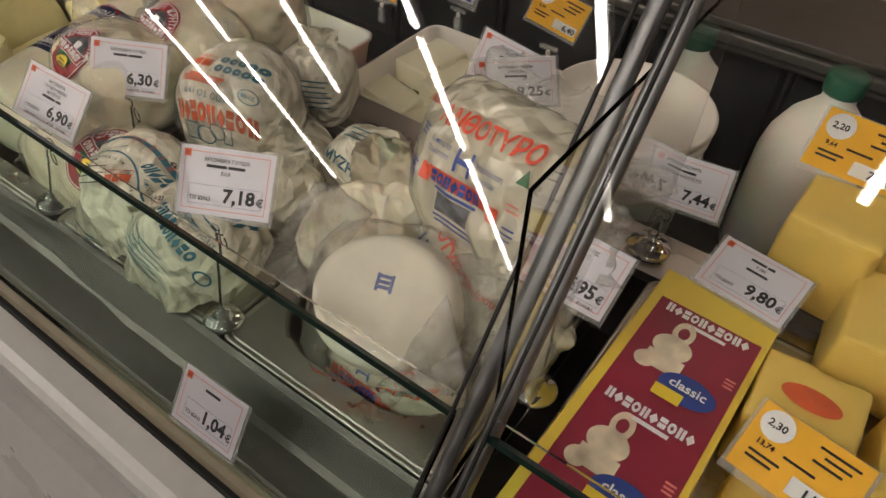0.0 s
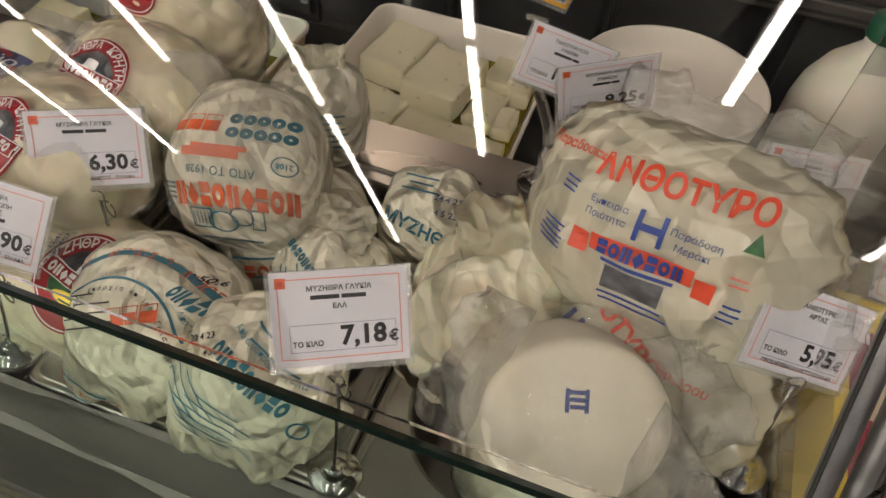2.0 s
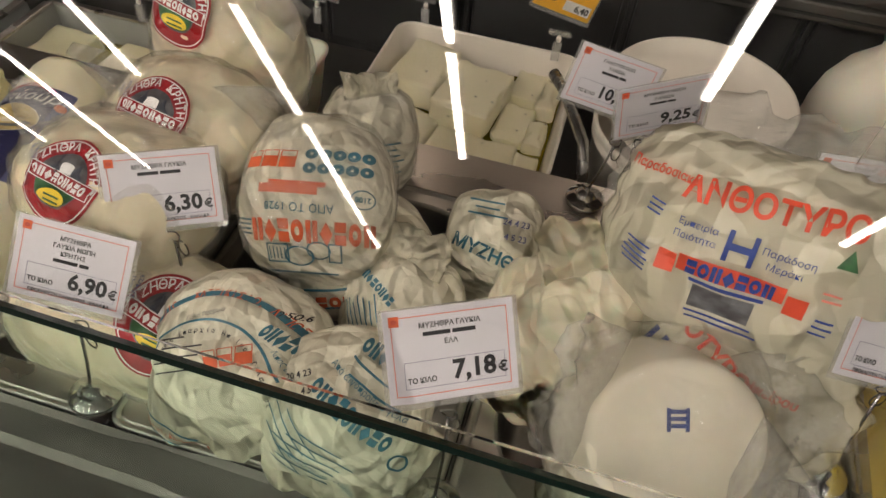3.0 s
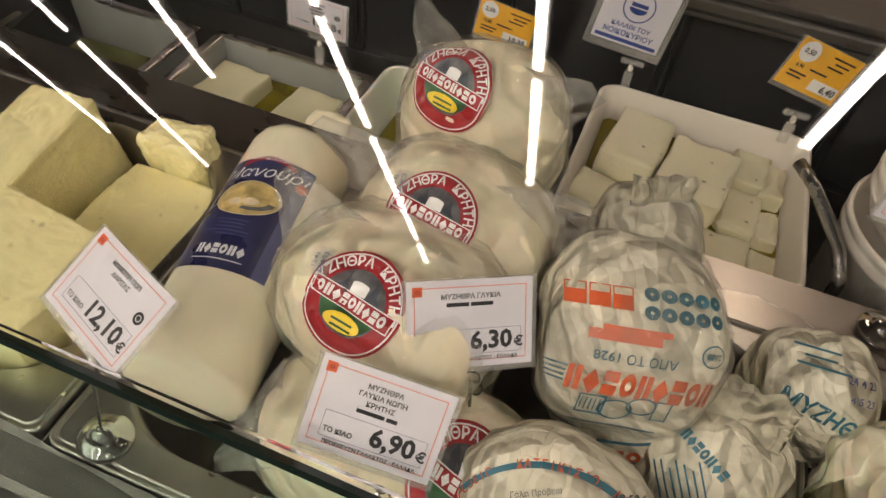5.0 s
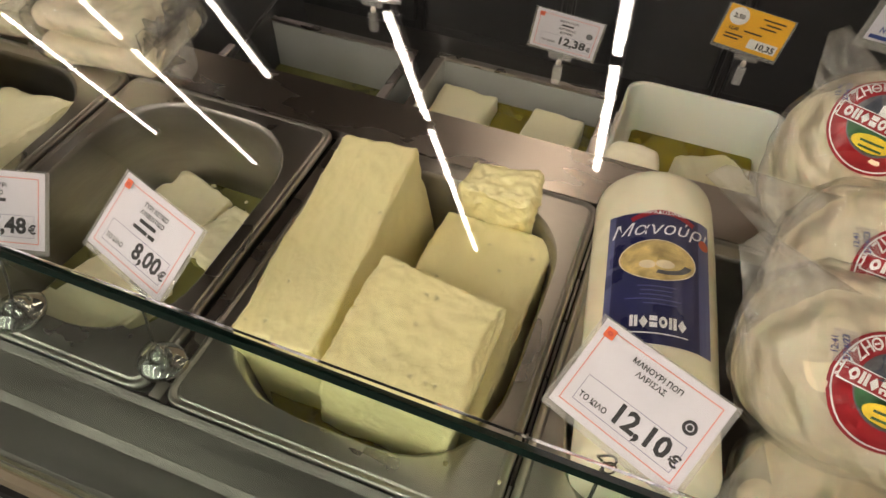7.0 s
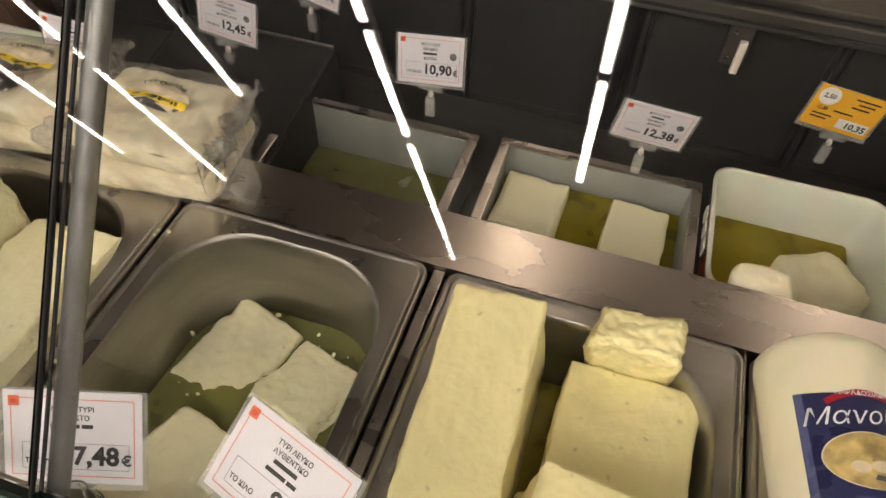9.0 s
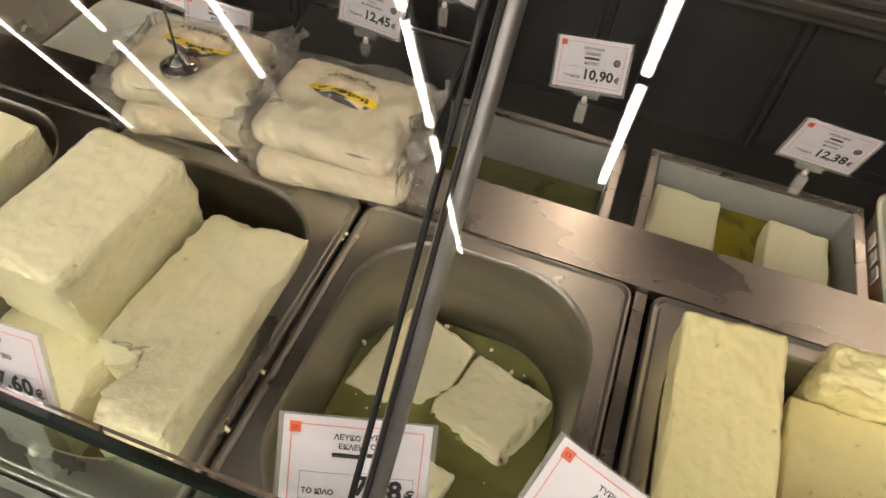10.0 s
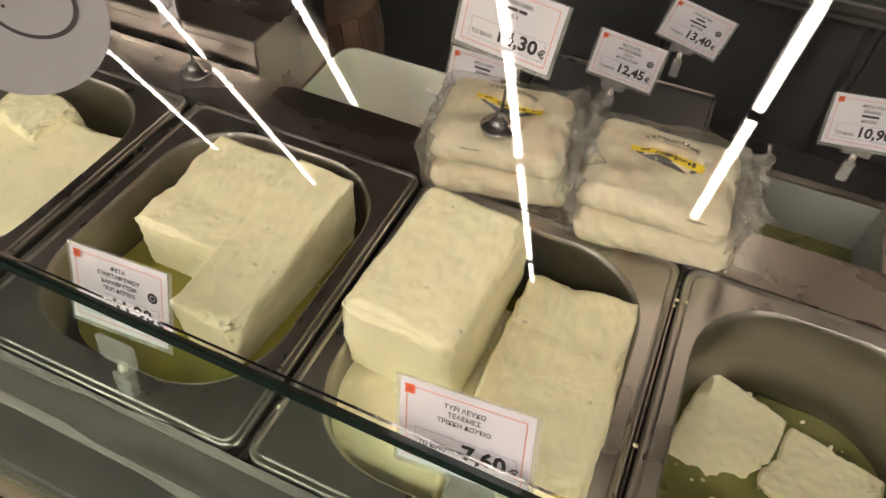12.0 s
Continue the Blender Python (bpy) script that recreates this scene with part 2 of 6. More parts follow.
def edge_height(x):
    """The glass joint is highest at the middle post and falls away a little to both ends."""
    return 0.1035 - 0.0108 * x if x < -0.1435 else 0.1130 - 0.016 * min(x, 1.10)


def sloped_strip(outline, x0, x1):
    """A rail along x whose (y, z) outline is carried by the glass joint."""
    bm = bmesh.new()
    rings(bm, [[(x, EDGE_Y + y, edge_height(x) + z) for y, z in outline] for x in (x0, x1)], True, True, True)
    bmesh.ops.recalc_face_normals(bm, faces=bm.faces)
    return bm


def glass_pane(name, x0, x1, s0, s1, thick, mat, label):
    """A pane of the sloping front, in the line of the posts."""
    outline = [(POST_Y + GY * s, POST_Z + GZ * s) for s in (s0, s1)]
    outline += [(POST_Y + GY * s + GZ * thick, POST_Z + GZ * s - GY * thick) for s in (s1, s0)]
    ob = solo(name, strip_profile(outline, x0, x1), mat, Matrix(), label, "window pane", kind="structure")
    ob.visible_shadow = False


def low_pane(name, x0, x1, thick, mat, label):
    """The steeper lower pane, from the front rail up to the joint."""
    bm = bmesh.new()
    rings(bm, [[(x, -0.0925, -0.0285), (x, EDGE_Y, edge_height(x)), (x, EDGE_Y + thick, edge_height(x) - 0.003), (x, -0.0925 + thick, -0.0285)] for x in (x0, x1)], True, True, True)
    bmesh.ops.recalc_face_normals(bm, faces=bm.faces)
    solo(name, bm, mat, Matrix(), label, "window pane", kind="structure").visible_shadow = False


PANES = ((-1.42, -0.147), (-0.140, 1.074), (1.104, 2.02))
for i, (a, b) in enumerate(PANES):
    glass_pane("window_%d" % (i + 1), a, b, 0.010, 0.52, 0.006, GLASS, "sloping clear front glass of the cheese counter")
    low_pane("window_%d" % (i + 4), a, b, 0.006, GREEN_GLASS, "low tinted front glass of the cheese counter")
    solo("trim", sloped_strip([(-0.001, 0.0015), (0.0042, -0.0022), (0.0068, 0.0020), (0.0014, 0.0055)], a, b), EDGE, Matrix(), "dark green edge between the upper and lower glass", "glass edge", kind="structure")


def post_point(x, s, behind=0.0):
    return (x, POST_Y + GY * s + GZ * behind, POST_Z + GZ * s - GY * behind)


def slope_rod(name, x, s0, s1, radius, behind, mat, label):
    bm = rod(bmesh.new(), [post_point(x, s0 + (s1 - s0) * k / 6, behind) for k in range(7)], radius, 14)
    return solo(name, bm, mat, Matrix(), label, "glass support", kind="structure", smooth=True)


for x in (-0.147, -0.140, 1.074, 1.104):
    slope_rod("trim", x, -0.16, 0.52, 0.0016, 0.003, RUBBER, "thin dark seal on the edge of the glass")
slope_rod("trim", -0.1385, -0.17, 0.52, 0.0062, 0.016, POST, "round satin metal post behind the glass joint")
slope_rod("trim", 1.0835, -0.17, 0.52, 0.0070, 0.016, POST, "round satin metal post behind the glass joint")
slope_rod("trim", 1.103, -0.17, 0.52, 0.0070, 0.016, POST, "round satin metal post behind the glass joint")

# front rails below the glass
RAILS = (
    ("trim", [(-0.012, -0.001), (-0.012, -0.05), (-0.047, -0.05), (-0.047, -0.034), (-0.040, -0.030), (-0.018, -0.004)], DARK_STEEL, "dull grey steel step before the pans"),
    ("trim", [(-0.047, -0.0335), (-0.047, -0.06), (-0.083, -0.06), (-0.083, -0.036), (-0.079, -0.033)], DARK_STEEL, "scratched steel ledge under the front glass"),
    ("trim", [(-0.083, -0.034), (-0.083, -0.06), (-0.1015, -0.06), (-0.1015, -0.040), (-0.099, -0.033), (-0.094, -0.029), (-0.088, -0.029)], BEIGE, "ivory plastic rail that holds the front glass"),
    ("trim", [(-0.1015, -0.042), (-0.1015, -0.07), (-0.109, -0.07), (-0.109, -0.046), (-0.106, -0.042)], RUBBER, "black rubber strip on the counter front"),
    ("trim", [(-0.109, -0.044), (-0.109, -0.11), (-0.143, -0.11), (-0.147, -0.10), (-0.147, -0.056), (-0.141, -0.047), (-0.133, -0.042)], WHITE_METAL, "white enamelled bumper along the counter front"),
)
for name, outline, mat, label in RAILS:
    solo(name, strip_profile(outline, X0, X1), mat, Matrix(), label, "rail", kind="structure")

# body, deck and back of the counter
slab("counter_body", X0, X1, -0.115, 0.90, 0.0, 0.655, WHITE_METAL, "white enamelled body of the refrigerated counter", "counter")
solo("counter_deck", boxed(X0, X1, -0.10, 0.86, -0.235, -0.20), DARK_STEEL, Matrix(), "grey steel tray floor under the pans", "counter", kind="structure")
solo("counter_front", boxed(X0, X1, -0.046, -0.0125, -0.20, -0.051), DARK_STEEL, Matrix(), "grey steel front of the pan well", "counter", kind="structure")
strip = thing("rear_shelf", Matrix(), "brushed steel strip behind the front row of pans", "shelf", kind="structure")
part("top", strip_profile([(0.3185, -0.001), (0.3185, -0.014), (0.387, -0.014), (0.389, -0.010), (0.389, -0.003), (0.387, -0.001)], X0, X1), STEEL, strip)
part("apron", boxed(X0, X1, 0.380, 0.386, -0.199, -0.0145), DARK_STEEL, strip)
for x in (-0.822, -0.536, -0.271, -0.0075, 0.270, 0.540, 0.810, 1.076):
    w = 0.0055 if x == -0.0075 else 0.003 if x == -0.822 else 0.0012
    part("divider_bar", boxed(x - w, x + w, -0.008, 0.318, -0.02, -0.007, bevel=0.0008), STEEL, strip)
back = thing("back_panel", Matrix(), "black rear doors of the cheese counter", "counter", kind="structure")
part("panel", boxed(X0, X1, 0.815, 0.84, -0.199, 0.061), BLACK, back)
for k in range(14):
    x = -1.36 + 0.2475 * k
    part("door", boxed(x + 0.008, x + 0.236, 0.806, 0.8145, -0.18, 0.02, bevel=0.004), BLACK, back)
    part("door_frame", boxed(x - 0.004, x + 0.004, 0.803, 0.8145, -0.19, 0.03, bevel=0.002), RUBBER, back)
part("top_rail", boxed(X0, X1, 0.77, 0.814, 0.034, 0.062, bevel=0.004), DARK_STEEL, back)
part("top_shelf", boxed(X0, X1, 0.78, 1.0, 0.062, 0.075, bevel=0.003), DARK_STEEL, back)
# thin dark strip on the rail, drawn as the shade of a groove
part("groove_shade_strip", boxed(X0, X1, 0.768, 0.7695, 0.043, 0.047), RUBBER, back)


# ---- food materials ----
def cheese_material(name, color, pits=0.5, scale=70.0, rough=0.42):
    """Moist cheese: soft mottling, fine crumb relief and scattered small pits, whose shade is darkened into the colour.
    """
    m = material(name, color, rough + 0.06, 0.0, 0.03, scale * 3.0, 0.00085, 0.045, 14)
    nodes, links = m.node_tree.nodes, m.node_tree.links
    bsdf = nodes["Principled BSDF"]
    bsdf.inputs["Subsurface Weight"].default_value = 0.12
    bsdf.inputs["Subsurface Radius"].default_value = (0.010, 0.008, 0.005)
    bsdf.inputs["Subsurface Scale"].default_value = 0.5
    coord, cells = nodes.new("ShaderNodeTexCoord"), nodes.new("ShaderNodeTexVoronoi")
    cells.inputs["Scale"].default_value = 78.0
    warp, shift, bent = nodes.new("ShaderNodeTexNoise"), nodes.new("ShaderNodeVectorMath"), nodes.new("ShaderNodeVectorMath")
    warp.inputs["Scale"].default_value = 160.0
    shift.operation, shift.inputs["Scale"].default_value = "SCALE", 0.006
    links.new(coord.outputs["Object"], warp.inputs["Vector"])
    links.new(warp.outputs["Color"], shift.inputs[0])
    links.new(coord.outputs["Object"], bent.inputs[0])
    links.new(shift.outputs[0], bent.inputs[1])
    links.new(bent.outputs[0], cells.inputs["Vector"])
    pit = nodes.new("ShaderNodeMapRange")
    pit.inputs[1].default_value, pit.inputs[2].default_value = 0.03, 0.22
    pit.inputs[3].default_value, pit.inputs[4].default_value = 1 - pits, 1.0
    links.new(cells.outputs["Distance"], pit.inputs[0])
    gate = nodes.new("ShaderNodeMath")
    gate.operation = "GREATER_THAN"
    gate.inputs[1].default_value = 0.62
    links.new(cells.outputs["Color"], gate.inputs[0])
    # shade inside the pits, multiplied into the base colour
    pit_shade = nodes.new("ShaderNodeMix")
    pit_shade.data_type = "RGBA"
    pit_shade.blend_type = "MULTIPLY"
    links.new(gate.outputs[0], pit_shade.inputs[0])
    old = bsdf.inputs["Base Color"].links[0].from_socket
    links.new(old, pit_shade.inputs[6])
    links.new(pit.outputs[0], pit_shade.inputs[7])
    links.new(pit_shade.outputs[2], bsdf.inputs["Base Color"])
    cut, lines = nodes.new("ShaderNodeTexWave"), nodes.new("ShaderNodeBump")
    cut.bands_direction = "Z"
    cut.inputs["Scale"].default_value, cut.inputs["Distortion"].default_value = 75.0, 5.0
    cut.inputs["Detail"].default_value, cut.inputs["Detail Scale"].default_value = 3.0, 2.0
    links.new(coord.outputs["Object"], cut.inputs["Vector"])
    lines.inputs["Distance"].default_value = 0.00016
    links.new(cut.outputs["Fac"], lines.inputs["Height"])
    links.new(bsdf.inputs["Normal"].links[0].from_socket, lines.inputs["Normal"])
    links.new(lines.outputs[0], bsdf.inputs["Normal"])
    hole, low = nodes.new("ShaderNodeMath"), nodes.new("ShaderNodeBump")
    hole.operation, hole.inputs[2].default_value = "MULTIPLY_ADD", 0.0
    links.new(gate.outputs[0], hole.inputs[0])
    links.new(pit.outputs[0], hole.inputs[1])
    low.inputs["Distance"].default_value = 0.003 * pits
    links.new(hole.outputs[0], low.inputs["Height"])
    links.new(bsdf.inputs["Normal"].links[0].from_socket, low.inputs["Normal"])
    links.new(low.outputs[0], bsdf.inputs["Normal"])
    return m


def brine_material(name, tint, body, clear):
    m = bpy.data.materials.new(name)
    m.use_nodes = True
    nodes, links = m.node_tree.nodes, m.node_tree.links
    bsdf, out = nodes["Principled BSDF"], nodes["Material Output"]
    bsdf.inputs["Base Color"].default_value = (*body, 1)
    bsdf.inputs["Roughness"].default_value = 0.03
    see, mix = nodes.new("ShaderNodeBsdfTransparent"), nodes.new("ShaderNodeMixShader")
    see.inputs[0].default_value = (*tint, 1)
    coord, scum = nodes.new("ShaderNodeTexCoord"), nodes.new("ShaderNodeTexNoise")
    scum.inputs["Scale"].default_value, scum.inputs["Detail"].default_value = 18, 5
    links.new(coord.outputs["Object"], scum.inputs["Vector"])
    ramp = nodes.new("ShaderNodeMapRange")
    ramp.inputs[1].default_value, ramp.inputs[2].default_value = 0.3, 0.7
    ramp.inputs[3].default_value, ramp.inputs[4].default_value = clear + 0.12, clear - 0.12
    links.new(scum.outputs[0], ramp.inputs[0])
    links.new(ramp.outputs[0], mix.inputs[0])
    links.new(bsdf.outputs[0], mix.inputs[1])
    links.new(see.outputs[0], mix.inputs[2])
    links.new(mix.outputs[0], out.inputs["Surface"])
    return m


FETA = cheese_material("feta_cheese", (0.90, 0.85, 0.58), 0.40)
YELLOW_FETA = cheese_material("yellow_brined_cheese", (0.86, 0.78, 0.42), 0.36)
WHITE_CHEESE = cheese_material("white_whey_cheese", (0.90, 0.83, 0.62), 0.1, 40.0, 0.38)
CURD = cheese_material("pale_fresh_curd", (0.80, 0.755, 0.63), 0.08, 30.0, 0.5)
HERB_FETA = cheese_material("feta_with_shaded_holes", (0.86, 0.80, 0.58), 0.88)
TIGHT_WRAP = material("cream_cheese_under_tight_film", (0.86, 0.78, 0.57), 0.36, 0.0, 0.04, 40, 0.0, 0.07, 14, Coat_Weight=0.55, Coat_Roughness=0.12, Subsurface_Weight=0.1, Subsurface_Scale=0.008)
_skin = TIGHT_WRAP.node_tree
_skin.links.new(crumple_bump(TIGHT_WRAP, 58, 0.0055).outputs[0], _skin.nodes["Principled BSDF"].inputs["Normal"])
_skin.links.new(crumple_bump(TIGHT_WRAP, 75, 0.016).outputs[0], _skin.nodes["Principled BSDF"].inputs["Coat Normal"])
LOG_SKIN = material("smooth_cream_cheese_under_film", (0.88, 0.82, 0.62), 0.34, 0.0, 0.03, 40, 0.0, 0.05, 12, Coat_Weight=0.4, Coat_Roughness=0.15, Subsurface_Weight=0.1, Subsurface_Scale=0.008)
LOG_SKIN.node_tree.links.new(crumple_bump(LOG_SKIN, 70, 0.0010).outputs[0], LOG_SKIN.node_tree.nodes["Principled BSDF"].inputs["Normal"])
HARD_CHEESE = cheese_material("yellow_hard_cheese", (0.78, 0.56, 0.13), 0.05, 30.0, 0.35)
OLIVE_BRINE = brine_material("olive_yellow_brine", (0.74, 0.70, 0.26), (0.40, 0.37, 0.07), 0.45)
BRINE = brine_material("greenish_brine", (0.62, 0.64, 0.36), (0.34, 0.34, 0.12), 0.5)
YELLOW_BRINE = brine_material("yellow_brine", (0.80, 0.72, 0.22), (0.40, 0.34, 0.03), 0.5)
FILM = film_material("clear_film", (0.94, 0.90, 0.80), 0.90, 0.12, 0.022, 60, 0.10)
LOOSE_FILM = film_material("loose_film", (0.92, 0.90, 0.84), 0.74, 0.14, 0.018, 60, 0.09)
MILKY_FILM = film_material("milky_bag_film", (0.80, 0.76, 0.60), 0.30, 0.14, 0.013, 50, 0.10)
CLEAR = film_material("clear_plastic", (0.8, 0.8, 0.78), 0.80, 0.08, 0.0004, 30)
PAPER = material("waxed_white_paper", (0.75, 0.71, 0.57), 0.42, 0.0, 0.03, 34, 0.0, 0.06, 16)
PAPER.node_tree.links.new(crumple_bump(PAPER, 78, 0.011).outputs[0], PAPER.node_tree.nodes["Principled BSDF"].inputs["Normal"])
CREAM_WRAP = material("thin_cream_plastic_wrap", (0.76, 0.71, 0.54), 0.34, 0.0, 0.03, 30, 0.0, 0.05, 12, Subsurface_Weight=0.15, Subsurface_Scale=0.01)
CREAM_WRAP.node_tree.links.new(crumple_bump(CREAM_WRAP, 46, 0.016).outputs[0], CREAM_WRAP.node_tree.nodes["Principled BSDF"].inputs["Normal"])
LINER = material("pale_grey_liner", (0.34, 0.35, 0.33), 0.35, 0.0, 0.03, 40, 0.0001, 0.08, 8)
TUB = material("translucent_white_plastic", (0.84, 0.79, 0.67), 0.35, 0.0, 0.02, 60, 0.0001, 0.04, 10, Subsurface_Weight=0.2)
WHITE_PLASTIC = material("white_plastic", (0.80, 0.74, 0.66), 0.32, 0.0, 0.02, 60, 0.0001, 0.03, 8)
CARD = material("white_card", (0.66, 0.645, 0.70), 0.45, 0.0, 0.015, 50, 0.00002, 0.03, 12)
ORANGE_CARD = material("orange_card", (0.80, 0.42, 0.03), 0.45, 0.0, 0.03, 50, 0.00002, 0.04, 12)
INK = material("black_ink", (0.015, 0.015, 0.02), 0.5)
RED = material("red_print", (0.62, 0.07, 0.03), 0.45)
PALE_RED = material("pale_red_print", (0.70, 0.20, 0.16), 0.45)
CRIMSON = material("crimson_print", (0.31, 0.013, 0.02), 0.3, 0, 0.06, 60, 0, 0.06, 12)
ORANGE_RED = material("orange_red_print", (0.62, 0.11, 0.035), 0.45, 0, 0.1, 60, 0, 0.08, 20)
BLUE = material("blue_print", (0.02, 0.05, 0.26), 0.4)
TEAL = material("teal_print", (0.035, 0.155, 0.22), 0.45, 0, 0.1, 60, 0, 0.1, 20)
NAVY = material("navy_label", (0.022, 0.024, 0.085), 0.3, 0, 0.05, 60, 0, 0.1, 20)
LILAC = material("lilac_label", (0.10, 0.11, 0.24), 0.3, 0, 0.05, 60, 0, 0.1, 20)
STRAW = material("straw_picture", (0.48, 0.36, 0.14), 0.4, 0, 0.4, 90, 0, 0.4, 40)
DUSK = material("dusk_blue_picture", (0.05, 0.06, 0.085), 0.4, 0, 0.4, 90, 0, 0.4, 40)
SLATE = material("slate_picture", (0.10, 0.10, 0.11), 0.4, 0, 0.5, 90, 0, 0.4, 40)
YELLOW = material("yellow_print", (0.75, 0.55, 0.03), 0.4, 0, 0.1, 80, 0, 0.1, 30)
GREEN = material("green_print", (0.025, 0.11, 0.035), 0.4, 0, 0.4, 120, 0, 0.4, 50)
CREAM = material("cream_print", (0.72, 0.62, 0.45), 0.4, 0, 0.15, 60, 0, 0.2, 30)
WHITE_INK = material("white_print", (0.80, 0.80, 0.80), 0.4)
WOOD = material("dark_barrel_wood", (0.11, 0.055, 0.03), 0.6, 0, 0.3, 60, 0.001, 0.3, 10, (1, 1, 0.1))
CAP_GREEN = material("green_cap", (0.01, 0.10, 0.05), 0.35, 0, 0.02, 40)


# ---- food helpers ----
def text_mesh(words, size, x=0.0, y=0.0, align="CENTER", bold=0.0, slant=0.0):
    curve = bpy.data.curves.new("words", "FONT")
    curve.body, curve.size, curve.align_x, curve.offset = words, size, align, bold * size
    curve.resolution_u, curve.shear = 2, slant
    ob = new("words", curve)
    me = bpy.data.meshes.new_from_object(ob.evaluated_get(bpy.context.evaluated_depsgraph_get()))
    bpy.data.objects.remove(ob)
    bpy.data.curves.remove(curve)
    bm = bmesh.new()
    bm.from_mesh(me)
    bpy.data.meshes.remove(me)
    bmesh.ops.translate(bm, verts=bm.verts, vec=(x, y, 0))
    return bm


def quad(bm, x0, x1, y0, y1, z=0.0, nx=1, ny=1):
    grid = [[bm.verts.new((x0 + (x1 - x0) * i / nx, y0 + (y1 - y0) * j / ny, z)) for i in range(nx + 1)] for j in range(ny + 1)]
    for j in range(ny):
        for i in range(nx):
            bm.faces.new((grid[j][i], grid[j][i + 1], grid[j + 1][i + 1], grid[j + 1][i]))
    return bm


def outline_frame(bm, x0, x1, y0, y1, w, z=0.0):
    for a in ((x0, x1, y0, y0 + w), (x0, x1, y1 - w, y1), (x0, x0 + w, y0 + w, y1 - w), (x1 - w, x1, y0 + w, y1 - w)):
        quad(bm, *a, z)
    return bm


def disc(bm, cx, cy, rx, ry=None, z=0.0, inner=0.0, segs=32, a0=0.0, a1=360.0, layers=3):
    """A flat disc, ring or sector, in concentric bands so that it can follow a curved surface."""
    ry = ry or rx
    whole = a1 - a0 >= 360
    count = segs if whole else segs + 1
    loops = []
    for k in range(layers + 1):
        f = max(inner + (1 - inner) * k / layers, 0.02)
        loops.append([bm.verts.new((cx + rx * f * math.cos(radians(a0 + (a1 - a0) * i / segs)), cy + ry * f * math.sin(radians(a0 + (a1 - a0) * i / segs)), z)) for i in range(count)])
    for a, b in zip(loops, loops[1:]):
        for i in range(segs):
            j = (i + 1) % count
            bm.faces.new((a[i], b[i], b[j], a[j]))
    return bm


def arc_text(words, size, radius, start, step):
    """Words set round a circle, clockwise from the start angle."""
    bm = bmesh.new()
    for k, letter in enumerate(words):
        if letter == " ":
            continue
        one = text_mesh(letter, size, 0, radius, bold=0.02)
        bmesh.ops.rotate(one, verts=one.verts, cent=(0, 0, 0), matrix=Matrix.Rotation(radians(start - step * k - 90), 3, "Z"))
        me = bpy.data.meshes.new("letter")
        one.to_mesh(me)
        one.free()
        bm.from_mesh(me)
        bpy.data.meshes.remove(me)
    return bm


def stick(bm, tree, spot, lift=0.0006, reach=0.12):
    """Lay a flat print on a curved surface: cast each corner along the print's normal."""
    way = -(spot.to_3x3() @ Vector((0, 0, 1))).normalized()
    lost = []
    for v in bm.verts:
        start = spot @ Vector((v.co.x, v.co.y, 0)) - way * reach
        place, normal, _, _ = tree.ray_cast(start, way, 2 * reach)
        if place is None:
            lost.append(v)
        else:
            v.co = place - way * (lift + v.co.z)
    bmesh.ops.delete(bm, geom=lost, context="VERTS")
    return bm


def tree_of(ob):
    bm = bmesh.new()
    bm.from_mesh(ob.data)
    tree = BVHTree.FromBMesh(bm)
    bm.free()
    return tree


def facing(spot, normal, up=(0, 0, 1)):
    """A frame at spot whose z is the normal and whose y leans to up."""
    z = Vector(normal).normalized()
    x = Vector(up).cross(z).normalized()
    y = z.cross(x)
    m = Matrix((x, y, z)).transposed().to_4x4()
    m.translation = spot
    return m


def lumps(p, scale, seed, octaves=3):
    q = Vector(p) * scale + Vector((seed * 7.13, seed * 3.7, seed * 1.9))
    return sum(noise.noise(q * 2 ** k) / 2 ** k for k in range(octaves))


@functools.lru_cache(maxsize=None)
def fold_lines(seed):
    rng = random.Random(seed)
    return [(Vector((rng.gauss(0, 1), rng.gauss(0, 1), rng.gauss(0, 1))).normalized(), 0.32 * 1.38 ** k, rng.random()) for k in range(6)]


def creases(p, scale, seed):
    """Height of a crumpled sheet: straight folds in many directions, bent a little."""
    q = Vector(p) * scale * 1.7
    q += 0.55 * noise.noise_vector(q * 0.45 + Vector((seed * 5.1, seed * 2.3, seed * 8.7)))
    total = 0.0
    for way, pace, phase in fold_lines(round(seed, 2)):
        w = q.dot(way) * pace + phase
        total += (abs(w - math.floor(w) - 0.5) * 4 - 1) * 0.28 / pace
    return total


